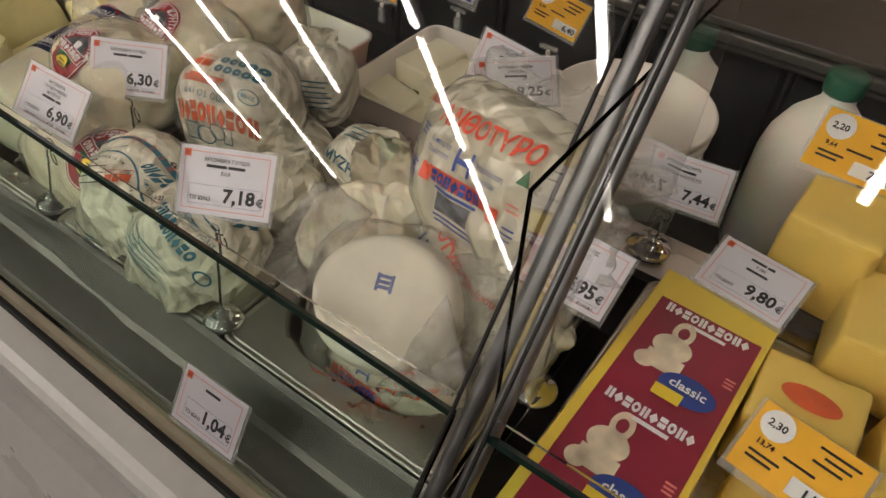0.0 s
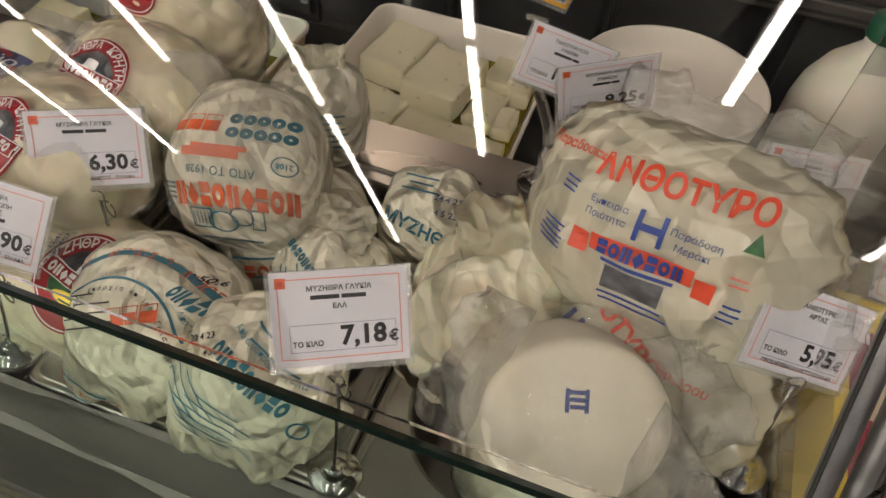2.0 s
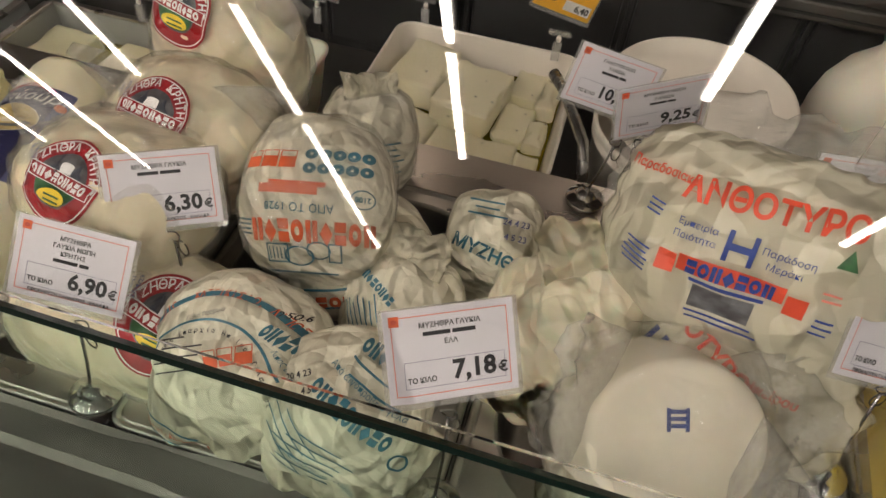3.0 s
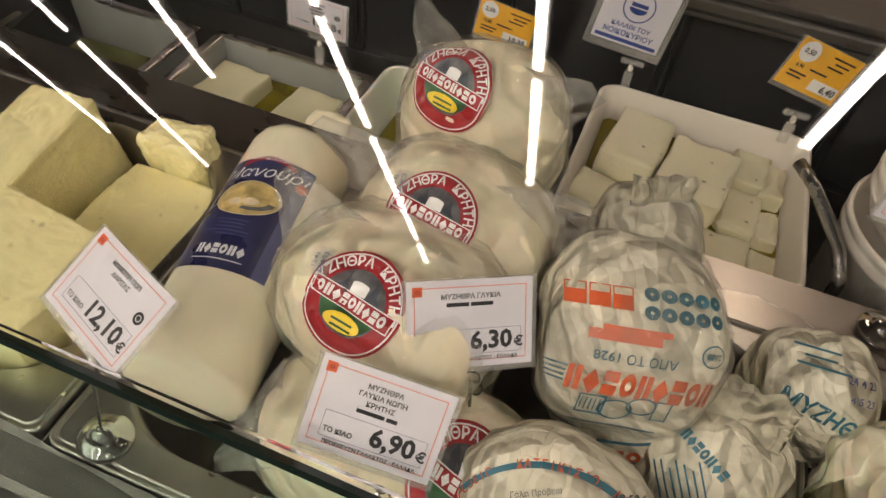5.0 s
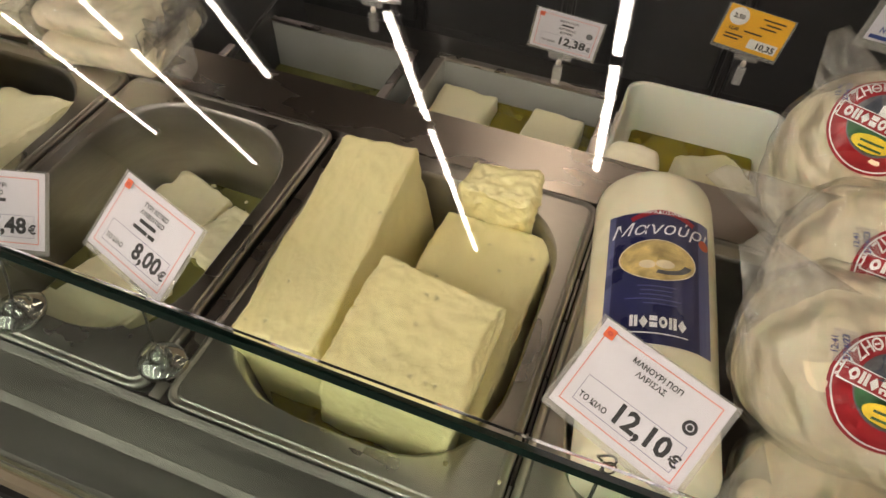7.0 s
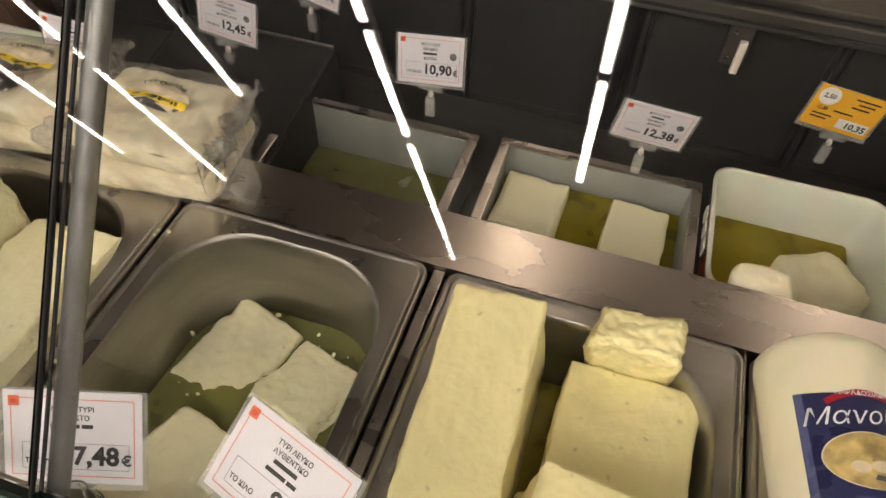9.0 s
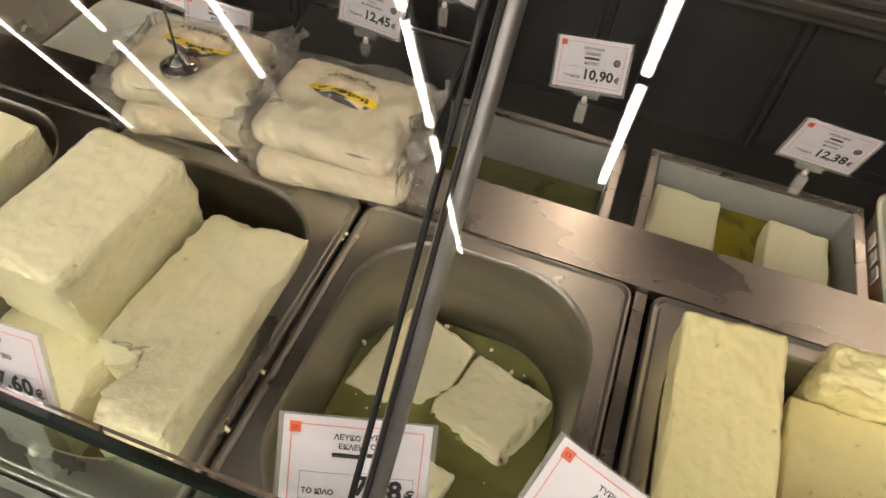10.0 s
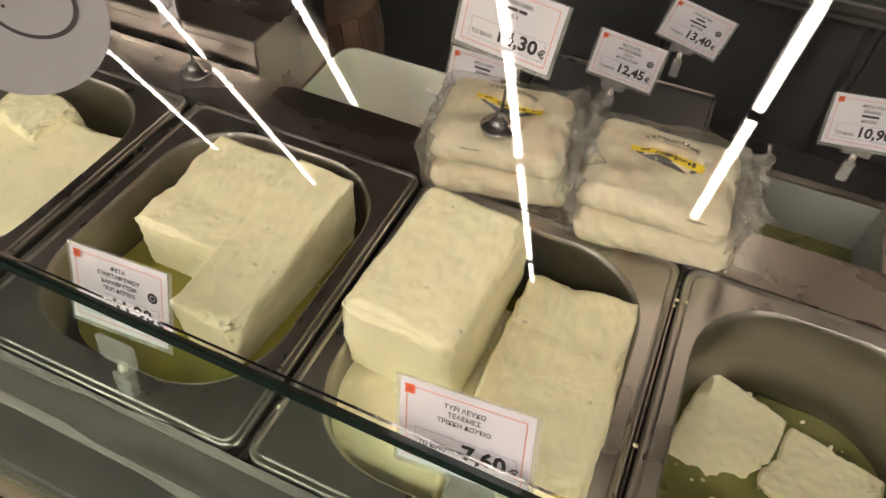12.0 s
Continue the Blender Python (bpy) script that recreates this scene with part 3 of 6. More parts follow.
def block(sx, sy, sz, seed, r=0.0035, rough=0.0020, chips=0.0015, n=54, notch=None):
    """A cut block of cheese with soft, crumbled edges."""
    bm = bmesh.new()
    made = bmesh.ops.create_cube(bm, size=2)["verts"]
    bmesh.ops.subdivide_edges(bm, edges=bm.edges[:], cuts=n, use_grid_fill=True)
    half = Vector((sx / 2, sy / 2, sz / 2))
    for v in bm.verts:
        v.co = [math.sin(math.pi / 2 * c) for c in v.co]
        p = Vector([half[i] * v.co[i] for i in range(3)])
        core = Vector([max(-(half[i] - r), min(half[i] - r, p[i])) for i in range(3)])
        d = p - core
        if d.length > 1e-9:
            p = core + d.normalized() * min(r, d.length)
        out = Vector([c if abs(c) > 0.985 else 0.0 for c in v.co])
        out = out.normalized() if out.length else p.normalized()
        near = sorted(range(3), key=lambda i: half[i] - abs(p[i]))
        gap = half[near[0]] - abs(p[near[0]]) + half[near[1]] - abs(p[near[1]])
        bite = (0.55 + 0.9 * lumps(p, 22, seed + 5) + 0.8 * lumps(p, 85, seed + 9, 2)) * (0.0034 + 0.45 * chips)
        bite += max(0.0, lumps(p, 13, seed + 13, 2) - 0.22) * (0.015 + 2.6 * chips)
        bite = min(bite + 0.0012 * lumps(p, 210, seed + 2, 2), 0.011)
        if gap < bite:
            push = (bite - gap) * 0.62
            for i in near[:2]:
                p[i] -= math.copysign(push * (0.75 + 0.5 * lumps(p, 120, seed + i, 2)), p[i])
        p += out * (1.2 * rough * lumps(p, 20, seed) + 0.45 * rough * lumps(p, 150, seed + 3, 2))
        pit = noise.voronoi(p * 48 + Vector((seed, 0, seed)))
        if pit[0][0] < 0.20 and noise.cell(pit[1][0] * 9.7) > 0.1:
            p -= out * 0.0032 * (1 - pit[0][0] / 0.20)
        if notch:
            deep_x, deep_y = notch[0] - p.x, notch[1] - p.y
            if deep_x > 0 and deep_y > 0:
                push = min(deep_x, deep_y)
                ragged = min(1.0, push / 0.008) * 0.010 * lumps(p, 45, seed + 4)
                p.x += push + ragged
                p.y += push + ragged
        v.co = p
    return bm


def blob(rx, ry, rz, seed, power=2.4, lump=0.006, lump_scale=14, crease=0.0, crease_scale=30, nu=56, nv=36, flat=None):
    """A soft closed shape with lumps and creases; flat: height below which it sits flat."""
    bm = bmesh.new()

    def curve(c, e):
        return math.copysign(abs(c) ** e, c)
    e = 2 / power
    loops = []
    for j in range(1, nv):
        a = math.pi * j / nv - math.pi / 2
        loop = []
        for i in range(nu):
            b = 2 * math.pi * i / nu
            p = Vector((rx * curve(math.cos(a), e) * curve(math.cos(b), e), ry * curve(math.cos(a), e) * curve(math.sin(b), e), rz * curve(math.sin(a), e)))
            p += p.normalized() * (lump * lumps(p, lump_scale, seed) + crease * creases(p, crease_scale, seed))
            if flat is not None and p.z < flat:
                p.z = flat + 0.15 * (p.z - flat)
            loop.append(p)
        loops.append(loop)
    rings(bm, loops, True, True, True)
    bmesh.ops.recalc_face_normals(bm, faces=bm.faces)
    return bm


def pillow(rx, ry, rz, seed, lump=0.006, crease=0.0026, scale=30, nu=150, ns=34, power=3.4):
    """A filled bag, thick in the middle and thin at its crinkled seam."""
    bm = bmesh.new()
    e = 2 / power
    loops = []
    for k in range(2 * ns - 1):
        s = 1 - abs(k - ns + 1) / (ns - 0.9)
        side = -1 if k < ns - 1 else 1
        loop = []
        for i in range(nu):
            a = 2 * math.pi * i / nu
            c, d = math.copysign(abs(math.cos(a)) ** e, math.cos(a)), math.copysign(abs(math.sin(a)) ** e, math.sin(a))
            edge = 1 + s ** 6 * (0.10 * lumps((c * 3, d * 3, 0), 1.1, seed) + 0.02 * lumps((c * 3, d * 3, 1), 4.5, seed))
            z = side * rz * max(0.0, 1 - s ** 2.6) ** 0.62
            p = Vector((rx * s * c * edge, ry * s * d * edge, z))
            p.z += lump * lumps(p, 13, seed) + crease * (0.8 + 0.3 * s ** 3) * creases(p, scale, seed)
            loop.append(p)
        loops.append(loop)
    rings(bm, loops, True, True, True)
    bmesh.ops.recalc_face_normals(bm, faces=bm.faces)
    return bm


def flap(w, h, seed, wave=0.008, scale=30, n=26, thick=0.0006):
    """A loose crumpled sheet of film or paper."""
    bm = quad(bmesh.new(), -w / 2, w / 2, 0, h, 0, n, n)
    for v in bm.verts:
        f = v.co.y / h
        v.co.x *= 1 + 0.25 * f * lumps(v.co, 20, seed)
        v.co.z += wave * f * (lumps(v.co, scale, seed) + 0.6 * creases(v.co, scale * 1.6, seed + 2))
        v.co.y += 0.25 * h * f * lumps((v.co.x, 0, 0), 45, seed + 5)
    bmesh.ops.solidify(bm, geom=bm.faces[:], thickness=thick)
    return bm


def rows_of_bars(w, rows, pitch, thick, jag=0.2, seed=1):
    bm = bmesh.new()
    rng = random.Random(seed)
    for k in range(rows):
        a = -w / 2 + rng.random() * jag * w
        b = w / 2 - rng.random() * jag * w
        quad(bm, a, b, -k * pitch, -k * pitch + thick, 0, 10, 1)
    return bm


def brand_marks(w, h, count, seed=1):
    """A brand's lettering drawn as plain rings and strokes of its weight."""
    bm = bmesh.new()
    step = w / count
    for k in range(count):
        x, kind = -w / 2 + step * (k + 0.5), (k * 3 + seed) % 4
        if kind == 0:
            disc(bm, x, 0, step * 0.44, h * 0.5, 0, 0.40, 16, 0, 360, 1)
        elif kind == 1:
            quad(bm, x - step * 0.40, x + step * 0.40, -h / 2, -h * 0.06, 0, 2, 2)
            quad(bm, x - step * 0.40, x + step * 0.40, h * 0.06, h / 2, 0, 2, 2)
        elif kind == 2:
            disc(bm, x, -h * 0.06, step * 0.46, h * 0.54, 0, 0, 4, 90, 450, 2)
        else:
            quad(bm, x - step * 0.40, x - step * 0.06, -h / 2, h / 2, 0, 1, 4)
            quad(bm, x + step * 0.06, x + step * 0.40, -h / 2, h / 2, 0, 1, 4)
    return bm


def flipped(bm):
    bmesh.ops.rotate(bm, verts=bm.verts, cent=(0, 0, 0), matrix=Matrix.Rotation(math.pi, 3, "Z"))
    return bm


def moved(bm, x, y, turn=0.0):
    bmesh.ops.rotate(bm, verts=bm.verts, cent=(0, 0, 0), matrix=Matrix.Rotation(radians(turn), 3, "Z"))
    bmesh.ops.translate(bm, verts=bm.verts, vec=(x, y, 0))
    return bm


# ---- pans, brine and blocks ----
def food_pan(x0, x1, y0=-0.010, y1=0.3175, depth=0.15):
    pan = thing("food_pan", pose((x0 + x1) / 2, 0, 0), "deep brushed steel food pan set in the counter", "food pan", "row of pans in the counter")
    w = (x1 - x0) / 2

    def ring(inset, r, z, front=0.0):
        return rounded_rect(-w + inset, w - inset, y0 + inset + front, y1 - inset, r, z, 9)
    rim = rings(bmesh.new(), [ring(0.0015, 0.013, -0.0065), ring(0.0, 0.014, -0.005), ring(0.0004, 0.014, -0.0012), ring(0.002, 0.013, 0.0), ring(0.004, 0.012, 0.0), ring(0.0052, 0.011, -0.0022), ring(0.0068, 0.011, -0.0022), ring(0.008, 0.010, -0.0004)], True)
    part("rim", rim, PAN_STEEL, pan, smooth=True)
    part("flange", rings(bmesh.new(), [ring(0.008, 0.010, -0.0004), ring(0.0195, 0.076, -0.0004, 0.010)], True), PAN_STEEL, pan)
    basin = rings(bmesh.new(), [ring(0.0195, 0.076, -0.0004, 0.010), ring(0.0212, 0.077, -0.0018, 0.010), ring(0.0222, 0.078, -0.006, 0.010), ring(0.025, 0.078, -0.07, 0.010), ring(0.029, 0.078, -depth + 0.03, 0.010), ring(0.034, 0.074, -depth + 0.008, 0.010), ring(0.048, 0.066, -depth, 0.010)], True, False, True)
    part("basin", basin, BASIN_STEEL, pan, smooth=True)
    return pan


PANS = ((-1.092, -0.829), (-0.815, -0.5395), (-0.5325, -0.2735), (-0.2685, -0.0155), (0.0015, 0.2675), (0.2725, 0.538), (0.542, 0.808), (0.812, 1.072))
for a, b in PANS:
    food_pan(a, b)
food_pan(1.115, 1.36)


def brine(pan, level, mat, label):
    """Liquid that lies level in its pan; level is its height at the pan's middle."""
    a, b = PANS[pan]
    m = pose((a + b) / 2, 0.159, level, -TIP * 0.6, 0, 0)
    w = (b - a) / 2 - 0.0285
    pts = rounded_rect(-w, w, -0.122, 0.1285, 0.07, 0, 9)
    low = rounded_rect(-w, w, -0.122, 0.1285, 0.07, -0.004, 9)
    bm = rings(bmesh.new(), [low, pts], True, True, True)
    return solo("brine", bm, mat, m, label, "brine", "brine in the pans")


brine(0, -0.075, BRINE, "greenish cheese brine in a steel pan")
brine(1, -0.060, OLIVE_BRINE, "olive yellow cheese brine in a steel pan")
brine(2, -0.085, YELLOW_BRINE, "yellow cheese brine in a steel pan")
brine(3, -0.098, BRINE, "cloudy greenish brine with floating crumbs")
brine(4, -0.080, YELLOW_BRINE, "yellow cheese brine in a steel pan")


def cheese(sx, sy, sz, x, y, top, rx=0, ry=0, rz=0, mat=FETA, label="block of white brined cheese with cut faces", group="blocks of cheese", **kw):
    """A block whose top face lies about the point (x, y, top)."""
    m = pose(x, y, top, rx, ry, rz) @ pose(0, 0, -sz / 2)
    return solo("cheese_block", block(sx, sy, sz, round(abs(x * 97 + y * 31), 2), **kw), mat, m, label, "cheese", group, smooth=True)


# pan of yellow brined cheese
YL = "block of yellowish brined cheese in a pan"
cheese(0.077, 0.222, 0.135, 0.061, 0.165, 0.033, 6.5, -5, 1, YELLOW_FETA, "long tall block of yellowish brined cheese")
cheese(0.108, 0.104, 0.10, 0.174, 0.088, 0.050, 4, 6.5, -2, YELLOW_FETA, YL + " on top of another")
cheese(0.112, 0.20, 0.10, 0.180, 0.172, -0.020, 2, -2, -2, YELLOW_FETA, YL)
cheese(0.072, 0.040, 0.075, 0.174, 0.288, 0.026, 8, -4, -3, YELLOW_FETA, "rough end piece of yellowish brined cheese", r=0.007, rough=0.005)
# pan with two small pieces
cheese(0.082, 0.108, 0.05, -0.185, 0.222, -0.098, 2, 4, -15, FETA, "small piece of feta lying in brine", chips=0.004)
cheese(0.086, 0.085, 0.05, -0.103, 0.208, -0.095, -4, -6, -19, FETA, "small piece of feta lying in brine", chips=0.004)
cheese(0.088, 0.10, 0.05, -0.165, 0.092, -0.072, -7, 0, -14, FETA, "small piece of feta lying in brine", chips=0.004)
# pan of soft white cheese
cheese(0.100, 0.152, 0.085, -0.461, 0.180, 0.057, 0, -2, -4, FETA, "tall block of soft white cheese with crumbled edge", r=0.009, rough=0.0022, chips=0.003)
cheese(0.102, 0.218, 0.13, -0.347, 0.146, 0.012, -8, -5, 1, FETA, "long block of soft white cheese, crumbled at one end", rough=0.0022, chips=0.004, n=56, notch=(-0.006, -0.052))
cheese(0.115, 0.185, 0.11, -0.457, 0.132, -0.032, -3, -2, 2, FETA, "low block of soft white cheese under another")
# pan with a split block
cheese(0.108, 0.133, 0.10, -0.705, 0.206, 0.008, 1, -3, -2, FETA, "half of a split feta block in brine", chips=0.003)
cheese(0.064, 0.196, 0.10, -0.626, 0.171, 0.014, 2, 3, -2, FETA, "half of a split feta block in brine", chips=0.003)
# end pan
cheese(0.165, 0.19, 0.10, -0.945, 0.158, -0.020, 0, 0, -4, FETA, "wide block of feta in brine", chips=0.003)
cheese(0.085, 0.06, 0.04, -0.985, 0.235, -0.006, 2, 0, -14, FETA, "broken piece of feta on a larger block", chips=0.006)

# crumbs
crumb_mesh = bpy.data.meshes.new("crumb")
one = block(0.006, 0.005, 0.004, 2.0, 0.0015, 0.0012, 0, 3)
one.to_mesh(crumb_mesh)
one.free()
crumb_mesh.materials.append(FETA)
for k, (x, y, z) in enumerate(((-0.2715, 0.262, 0.003), (-0.2705, 0.268, 0.004), (-0.262, 0.271, 0.002), (-0.271, 0.12, 0.002), (-0.2715, 0.07, 0.002), (-0.240, 0.254, -0.098), (-0.232, 0.262, -0.099), (-0.212, 0.275, -0.104), (-0.12, 0.270, -0.104), (-0.095, 0.252, -0.101), (-0.236, 0.225, -0.094), (-0.17, 0.279, -0.105), (0.262, 0.03, 0.0), (-0.53, 0.04, 0.0))):
    ob = new("cheese_crumb", crumb_mesh)
    ob.matrix_basis = DECK @ pose(x, y, z, 30 * k, 17 * k, 50 * k) @ Matrix.Scale(0.6 + 0.09 * (k % 6), 4)
    tagged(ob, "tiny white crumb of broken cheese", "crumb", "cheese crumbs")


# fine crumbs afloat on the brine
for pan, level, count in ((3, -0.098, 46), (1, -0.060, 14), (0, -0.075, 10)):
    rng = random.Random(70 + pan)
    a, b = PANS[pan]
    crumbs = bmesh.new()
    for k in range(count):
        turn = rng.uniform(0, 2 * math.pi)
        far = rng.uniform(0.55, 0.97)
        spot = Matrix.Translation((math.copysign(abs(math.cos(turn)) ** 0.7, math.cos(turn)) * far * ((b - a) / 2 - 0.034), math.copysign(abs(math.sin(turn)) ** 0.7, math.sin(turn)) * far * 0.116, 0.0006))
        bmesh.ops.create_icosphere(crumbs, subdivisions=1, radius=rng.uniform(0.0006, 0.0019), matrix=spot @ Matrix.Diagonal((1.3, 1.0, 0.6, 1)))
    solo("cheese_crumbs", crumbs, FETA, pose((a + b) / 2, 0.159, level, -TIP * 0.6, 0, 0), "tiny crumbs of cheese floating on the brine", "crumbs", kind="stuff")


# ---- price tags and their stands ----
def tag_pose(tl, tr, bl):
    """The frame of a card from its top left, top right and bottom left corners; and its size."""
    tl, tr, bl = Vector(tl), Vector(tr), Vector(bl)
    x = (tr - tl).normalized()
    z = x.cross(tl - bl).normalized()
    y = z.cross(x)
    m = Matrix((x, y, z)).transposed().to_4x4()
    w, h = (tr - tl).length, abs((tl - bl).dot(y))
    m.translation = tl + x * w / 2 - y * h / 2
    return m


def price_tag(tl, tr, bl, price, lines, origin=False, seal=False, w=0.084, h=0.059, group="white price tags", soft=False):
    m = tag_pose(tl, tr, bl)
    tag = thing("price_tag", m, "white shelf price tag in a clear sleeve, marked %s" % price, "price tag", group)
    part("card", boxed(-w / 2, w / 2, -h / 2, h / 2, -0.0005, 0, bevel=0.0002, segs=1), CARD, tag)
    part("sleeve", boxed(-w / 2 - 0.003, w / 2 + 0.003, -h / 2 - 0.004, h / 2 + 0.001, -0.0012, -0.0006), CLEAR, tag, "clear plastic sleeve")
    z = 0.0003
    bx, by = w / 2 - 0.0045, h / 2 - 0.0045
    part("border", outline_frame(bmesh.new(), -bx, bx, -by, by, 0.0006, z), PALE_RED, tag)
    emblem = part("emblem", quad(bmesh.new(), -bx - 0.001, -bx + 0.0055, by - 0.0055, by + 0.001, z + 0.0002), ORANGE_RED, tag)
    part("dot", disc(bmesh.new(), -bx + 0.0023, by - 0.0023, 0.0017, 0.0013, z + 0.0004, 0.5, 14, layers=1), CRIMSON, emblem)
    size = 0.0045
    for k, line in enumerate(lines):
        y = h / 2 - 0.0125 - 0.0056 * k
        if line.startswith("#"):
            bm, x, left = bmesh.new(), -0.00135 * len(line), len(line)
            while left > 0:
                word = min(left, 6 + left % 3)
                quad(bm, x, x + 0.0027 * word - 0.0012, y + 0.0004, y + 0.0030, z)
                x, left = x + 0.0027 * word, left - word
            part("line_of_print", bm, INK, tag)
        else:
            bm = text_mesh(line, size, 0, y, bold=0.025)
            bmesh.ops.translate(bm, verts=bm.verts, vec=(0, 0, z))
            part("line_of_print", bm, INK, tag)
    y = -h / 2 + 0.0125
    part("price_box", outline_frame(bmesh.new(), -w / 2 + 0.011, w / 2 - 0.008, y - 0.0035, y + 0.0135, 0.0003, z), LILAC, tag)
    for words, sz, x, align, bold in (("ΤΟ ΚΙΛΟ", 0.0046, -w / 2 + 0.0125, "LEFT", 0.03), (price, 0.0166, w / 2 - 0.0140, "RIGHT", 0.034), ("€", 0.0094, w / 2 - 0.0126, "LEFT", 0.030)):
        bm = text_mesh(words, sz, x, y, align, bold)
        bmesh.ops.translate(bm, verts=bm.verts, vec=(0, 0, z))
        part("price" if sz > 0.005 else "line_of_print", bm, INK, tag)
    if origin:
        bm = text_mesh("ΠΡΟΕΛΕΥΣΗ ΓΑΛΑΚΤΟΣ : ΕΛΛΑΔΑ", 0.0036, 0.002, -h / 2 + 0.0048, bold=0.03)
        bmesh.ops.translate(bm, verts=bm.verts, vec=(0, 0, z + 0.0003))
        part("line_of_print", bm, INK, tag)
    if seal:
        part("seal", disc(bmesh.new(), w / 2 - 0.013, 0.006, 0.0042, None, z, 0.55, 20, layers=1), INK, tag)
        part("seal", disc(bmesh.new(), w / 2 - 0.013, 0.006, 0.0017, None, z, 0, 12, layers=1), INK, tag)
    return tag


def orange_tag(tl, tr, bl, price, cut, old, w=0.084, h=0.059):
    tag = thing("price_tag", tag_pose(tl, tr, bl), "orange special offer price tag marked %s" % price, "price tag", "orange offer tags")
    part("card", boxed(-w / 2, w / 2, -h / 2, h / 2, -0.0005, 0, bevel=0.0002, segs=1), ORANGE_CARD, tag)
    part("sleeve", boxed(-w / 2 - 0.003, w / 2 + 0.003, -h / 2 - 0.006, h / 2 + 0.001, -0.0012, -0.0006), CLEAR, tag, "clear plastic sleeve")
    z = 0.0003
    part("offer_disc", disc(bmesh.new(), -w / 2 + 0.016, h / 2 - 0.014, 0.0125, None, z, 0, 28, layers=1), WHITE_INK, tag)
    part("price_box", quad(bmesh.new(), 0.0, w / 2 - 0.004, -h / 2 + 0.006, -h / 2 + 0.020, z), WHITE_INK, tag)
    for words, sz, x, y, align in ((cut, 0.0085, -w / 2 + 0.016, h / 2 - 0.0165, "CENTER"), (old, 0.0062, -w / 2 + 0.016, -0.004, "CENTER"), (price, 0.0120, w / 2 - 0.006, -h / 2 + 0.0085, "RIGHT")):
        bm = text_mesh(words, sz, x, y, align, 0.03)
        bmesh.ops.translate(bm, verts=bm.verts, vec=(0, 0, z * 2))
        part("price", bm, INK, tag)
    for x0, x1, y in ((0.004, 0.034, 0.020), (0.010, 0.030, 0.014), (0.004, 0.026, 0.008), (-0.012, 0.012, -0.003), (-0.034, -0.010, -0.012), (-0.034, -0.014, -0.017)):
        part("line_of_print", quad(bmesh.new(), x0, x1, y, y + 0.0022, z), INK, tag)
    return tag


def tag_stand(base, top, spread=0.021):
    """A weighted chrome foot with a stem and a twisted wire loop that grips a tag."""
    bx, by, bz = base
    stand = thing("tag_stand", pose(bx, by, bz), "round chrome tag stand with a wire clip", "tag stand", "chrome tag stands")
    r = spread
    part("foot", lathe([(r * 0.86, 0.0), (r * 0.98, 0.0012), (r, 0.004), (r * 0.94, 0.0065), (r * 0.62, 0.0085), (r * 0.5, 0.0105), (r * 0.44, 0.0135), (r * 0.25, 0.0155), (0.0026, 0.0165), (0.0022, 0.02), (0, 0.02)]), CHROME, stand, smooth=True)
    t = Vector(top) - Vector(base)
    part("stem", rod(bmesh.new(), [(0, 0, 0.016), Vector((0, 0, 0.016)).lerp(t, 0.5) + Vector((0.001, 0, 0)), t], 0.0013, 8), WIRE, stand, smooth=True)
    ring_pts = [t + Vector((0.0055 * math.cos(a), 0.001 * math.sin(2 * a), 0.0055 + 0.0055 * math.sin(a))) for a in [k * math.pi / 8 - 1.5 for k in range(16)]]
    loop = part("wire_loop", rod(bmesh.new(), ring_pts, 0.0007, 6), WIRE, stand, smooth=True)
    ring_pts = [t + Vector((0.004 + 0.004 * math.cos(a), 0.002, -0.010 + 0.009 * math.sin(a))) for a in [k * math.pi / 8 + 1.2 for k in range(16)]]
    part("wire_loop", rod(bmesh.new(), ring_pts, 0.0007, 6), WIRE, stand, smooth=True)
    return stand


def tag_clip(x, y, z, top, lean=0.0):
    """A clear plastic clip: jaw below, ball joint, holder bar above."""
    clip = thing("tag_clip", pose(x, y, z, lean, 0, 0), "clear plastic clip that holds a price tag", "tag clip", "clear tag clips")
    part("jaw", boxed(-0.006, 0.006, -0.002, 0.006, -0.022, 0.008, bevel=0.002), CLEAR, clip)
    part("jaw", boxed(-0.0065, 0.0065, -0.006, -0.0025, -0.020, 0.010, bevel=0.0015), CLEAR, clip)
    part("ball", lathe([(0.0, 0.008), (0.003, 0.009), (0.0038, 0.0125), (0.003, 0.016), (0.0022, 0.0175), (0.0, 0.0176)], 12), WHITE_PLASTIC, clip, smooth=True)
    part("bar", boxed(-0.016, 0.016, -0.003, 0.002, 0.0177, top, bevel=0.0015), CLEAR, clip)
    return clip


price_tag((0.751, 0.045, 0.163), (0.825, 0.087, 0.159), (0.770, 0.008, 0.122), "7,18", ("ΜΥΖΗΘΡΑ ΓΛΥΚΙΑ", "#############", "ΕΛΛ"))
tag_stand((0.806, 0.006, 0.001), (0.805, 0.022, 0.104))
price_tag((0.497, 0.124, 0.146), (0.568, 0.168, 0.141), (0.514, 0.090, 0.099), "6,30", ("ΜΥΖΗΘΡΑ ΓΛΥΚΙΑ", "############"), True)
tag_stand((0.560, 0.095, 0.0015), (0.552, 0.112, 0.082))
price_tag((0.471, 0.065, 0.134), (0.554, 0.076, 0.121), (0.472, 0.025, 0.088), "6,90", ("ΜΥΖΗΘΡΑ", "ΓΛΥΚΙΑ ΝΩΠΗ", "ΚΡΗΤΗΣ", "##########"), True)
tag_stand((0.525, 0.008, 0.001), (0.524, 0.024, 0.066))
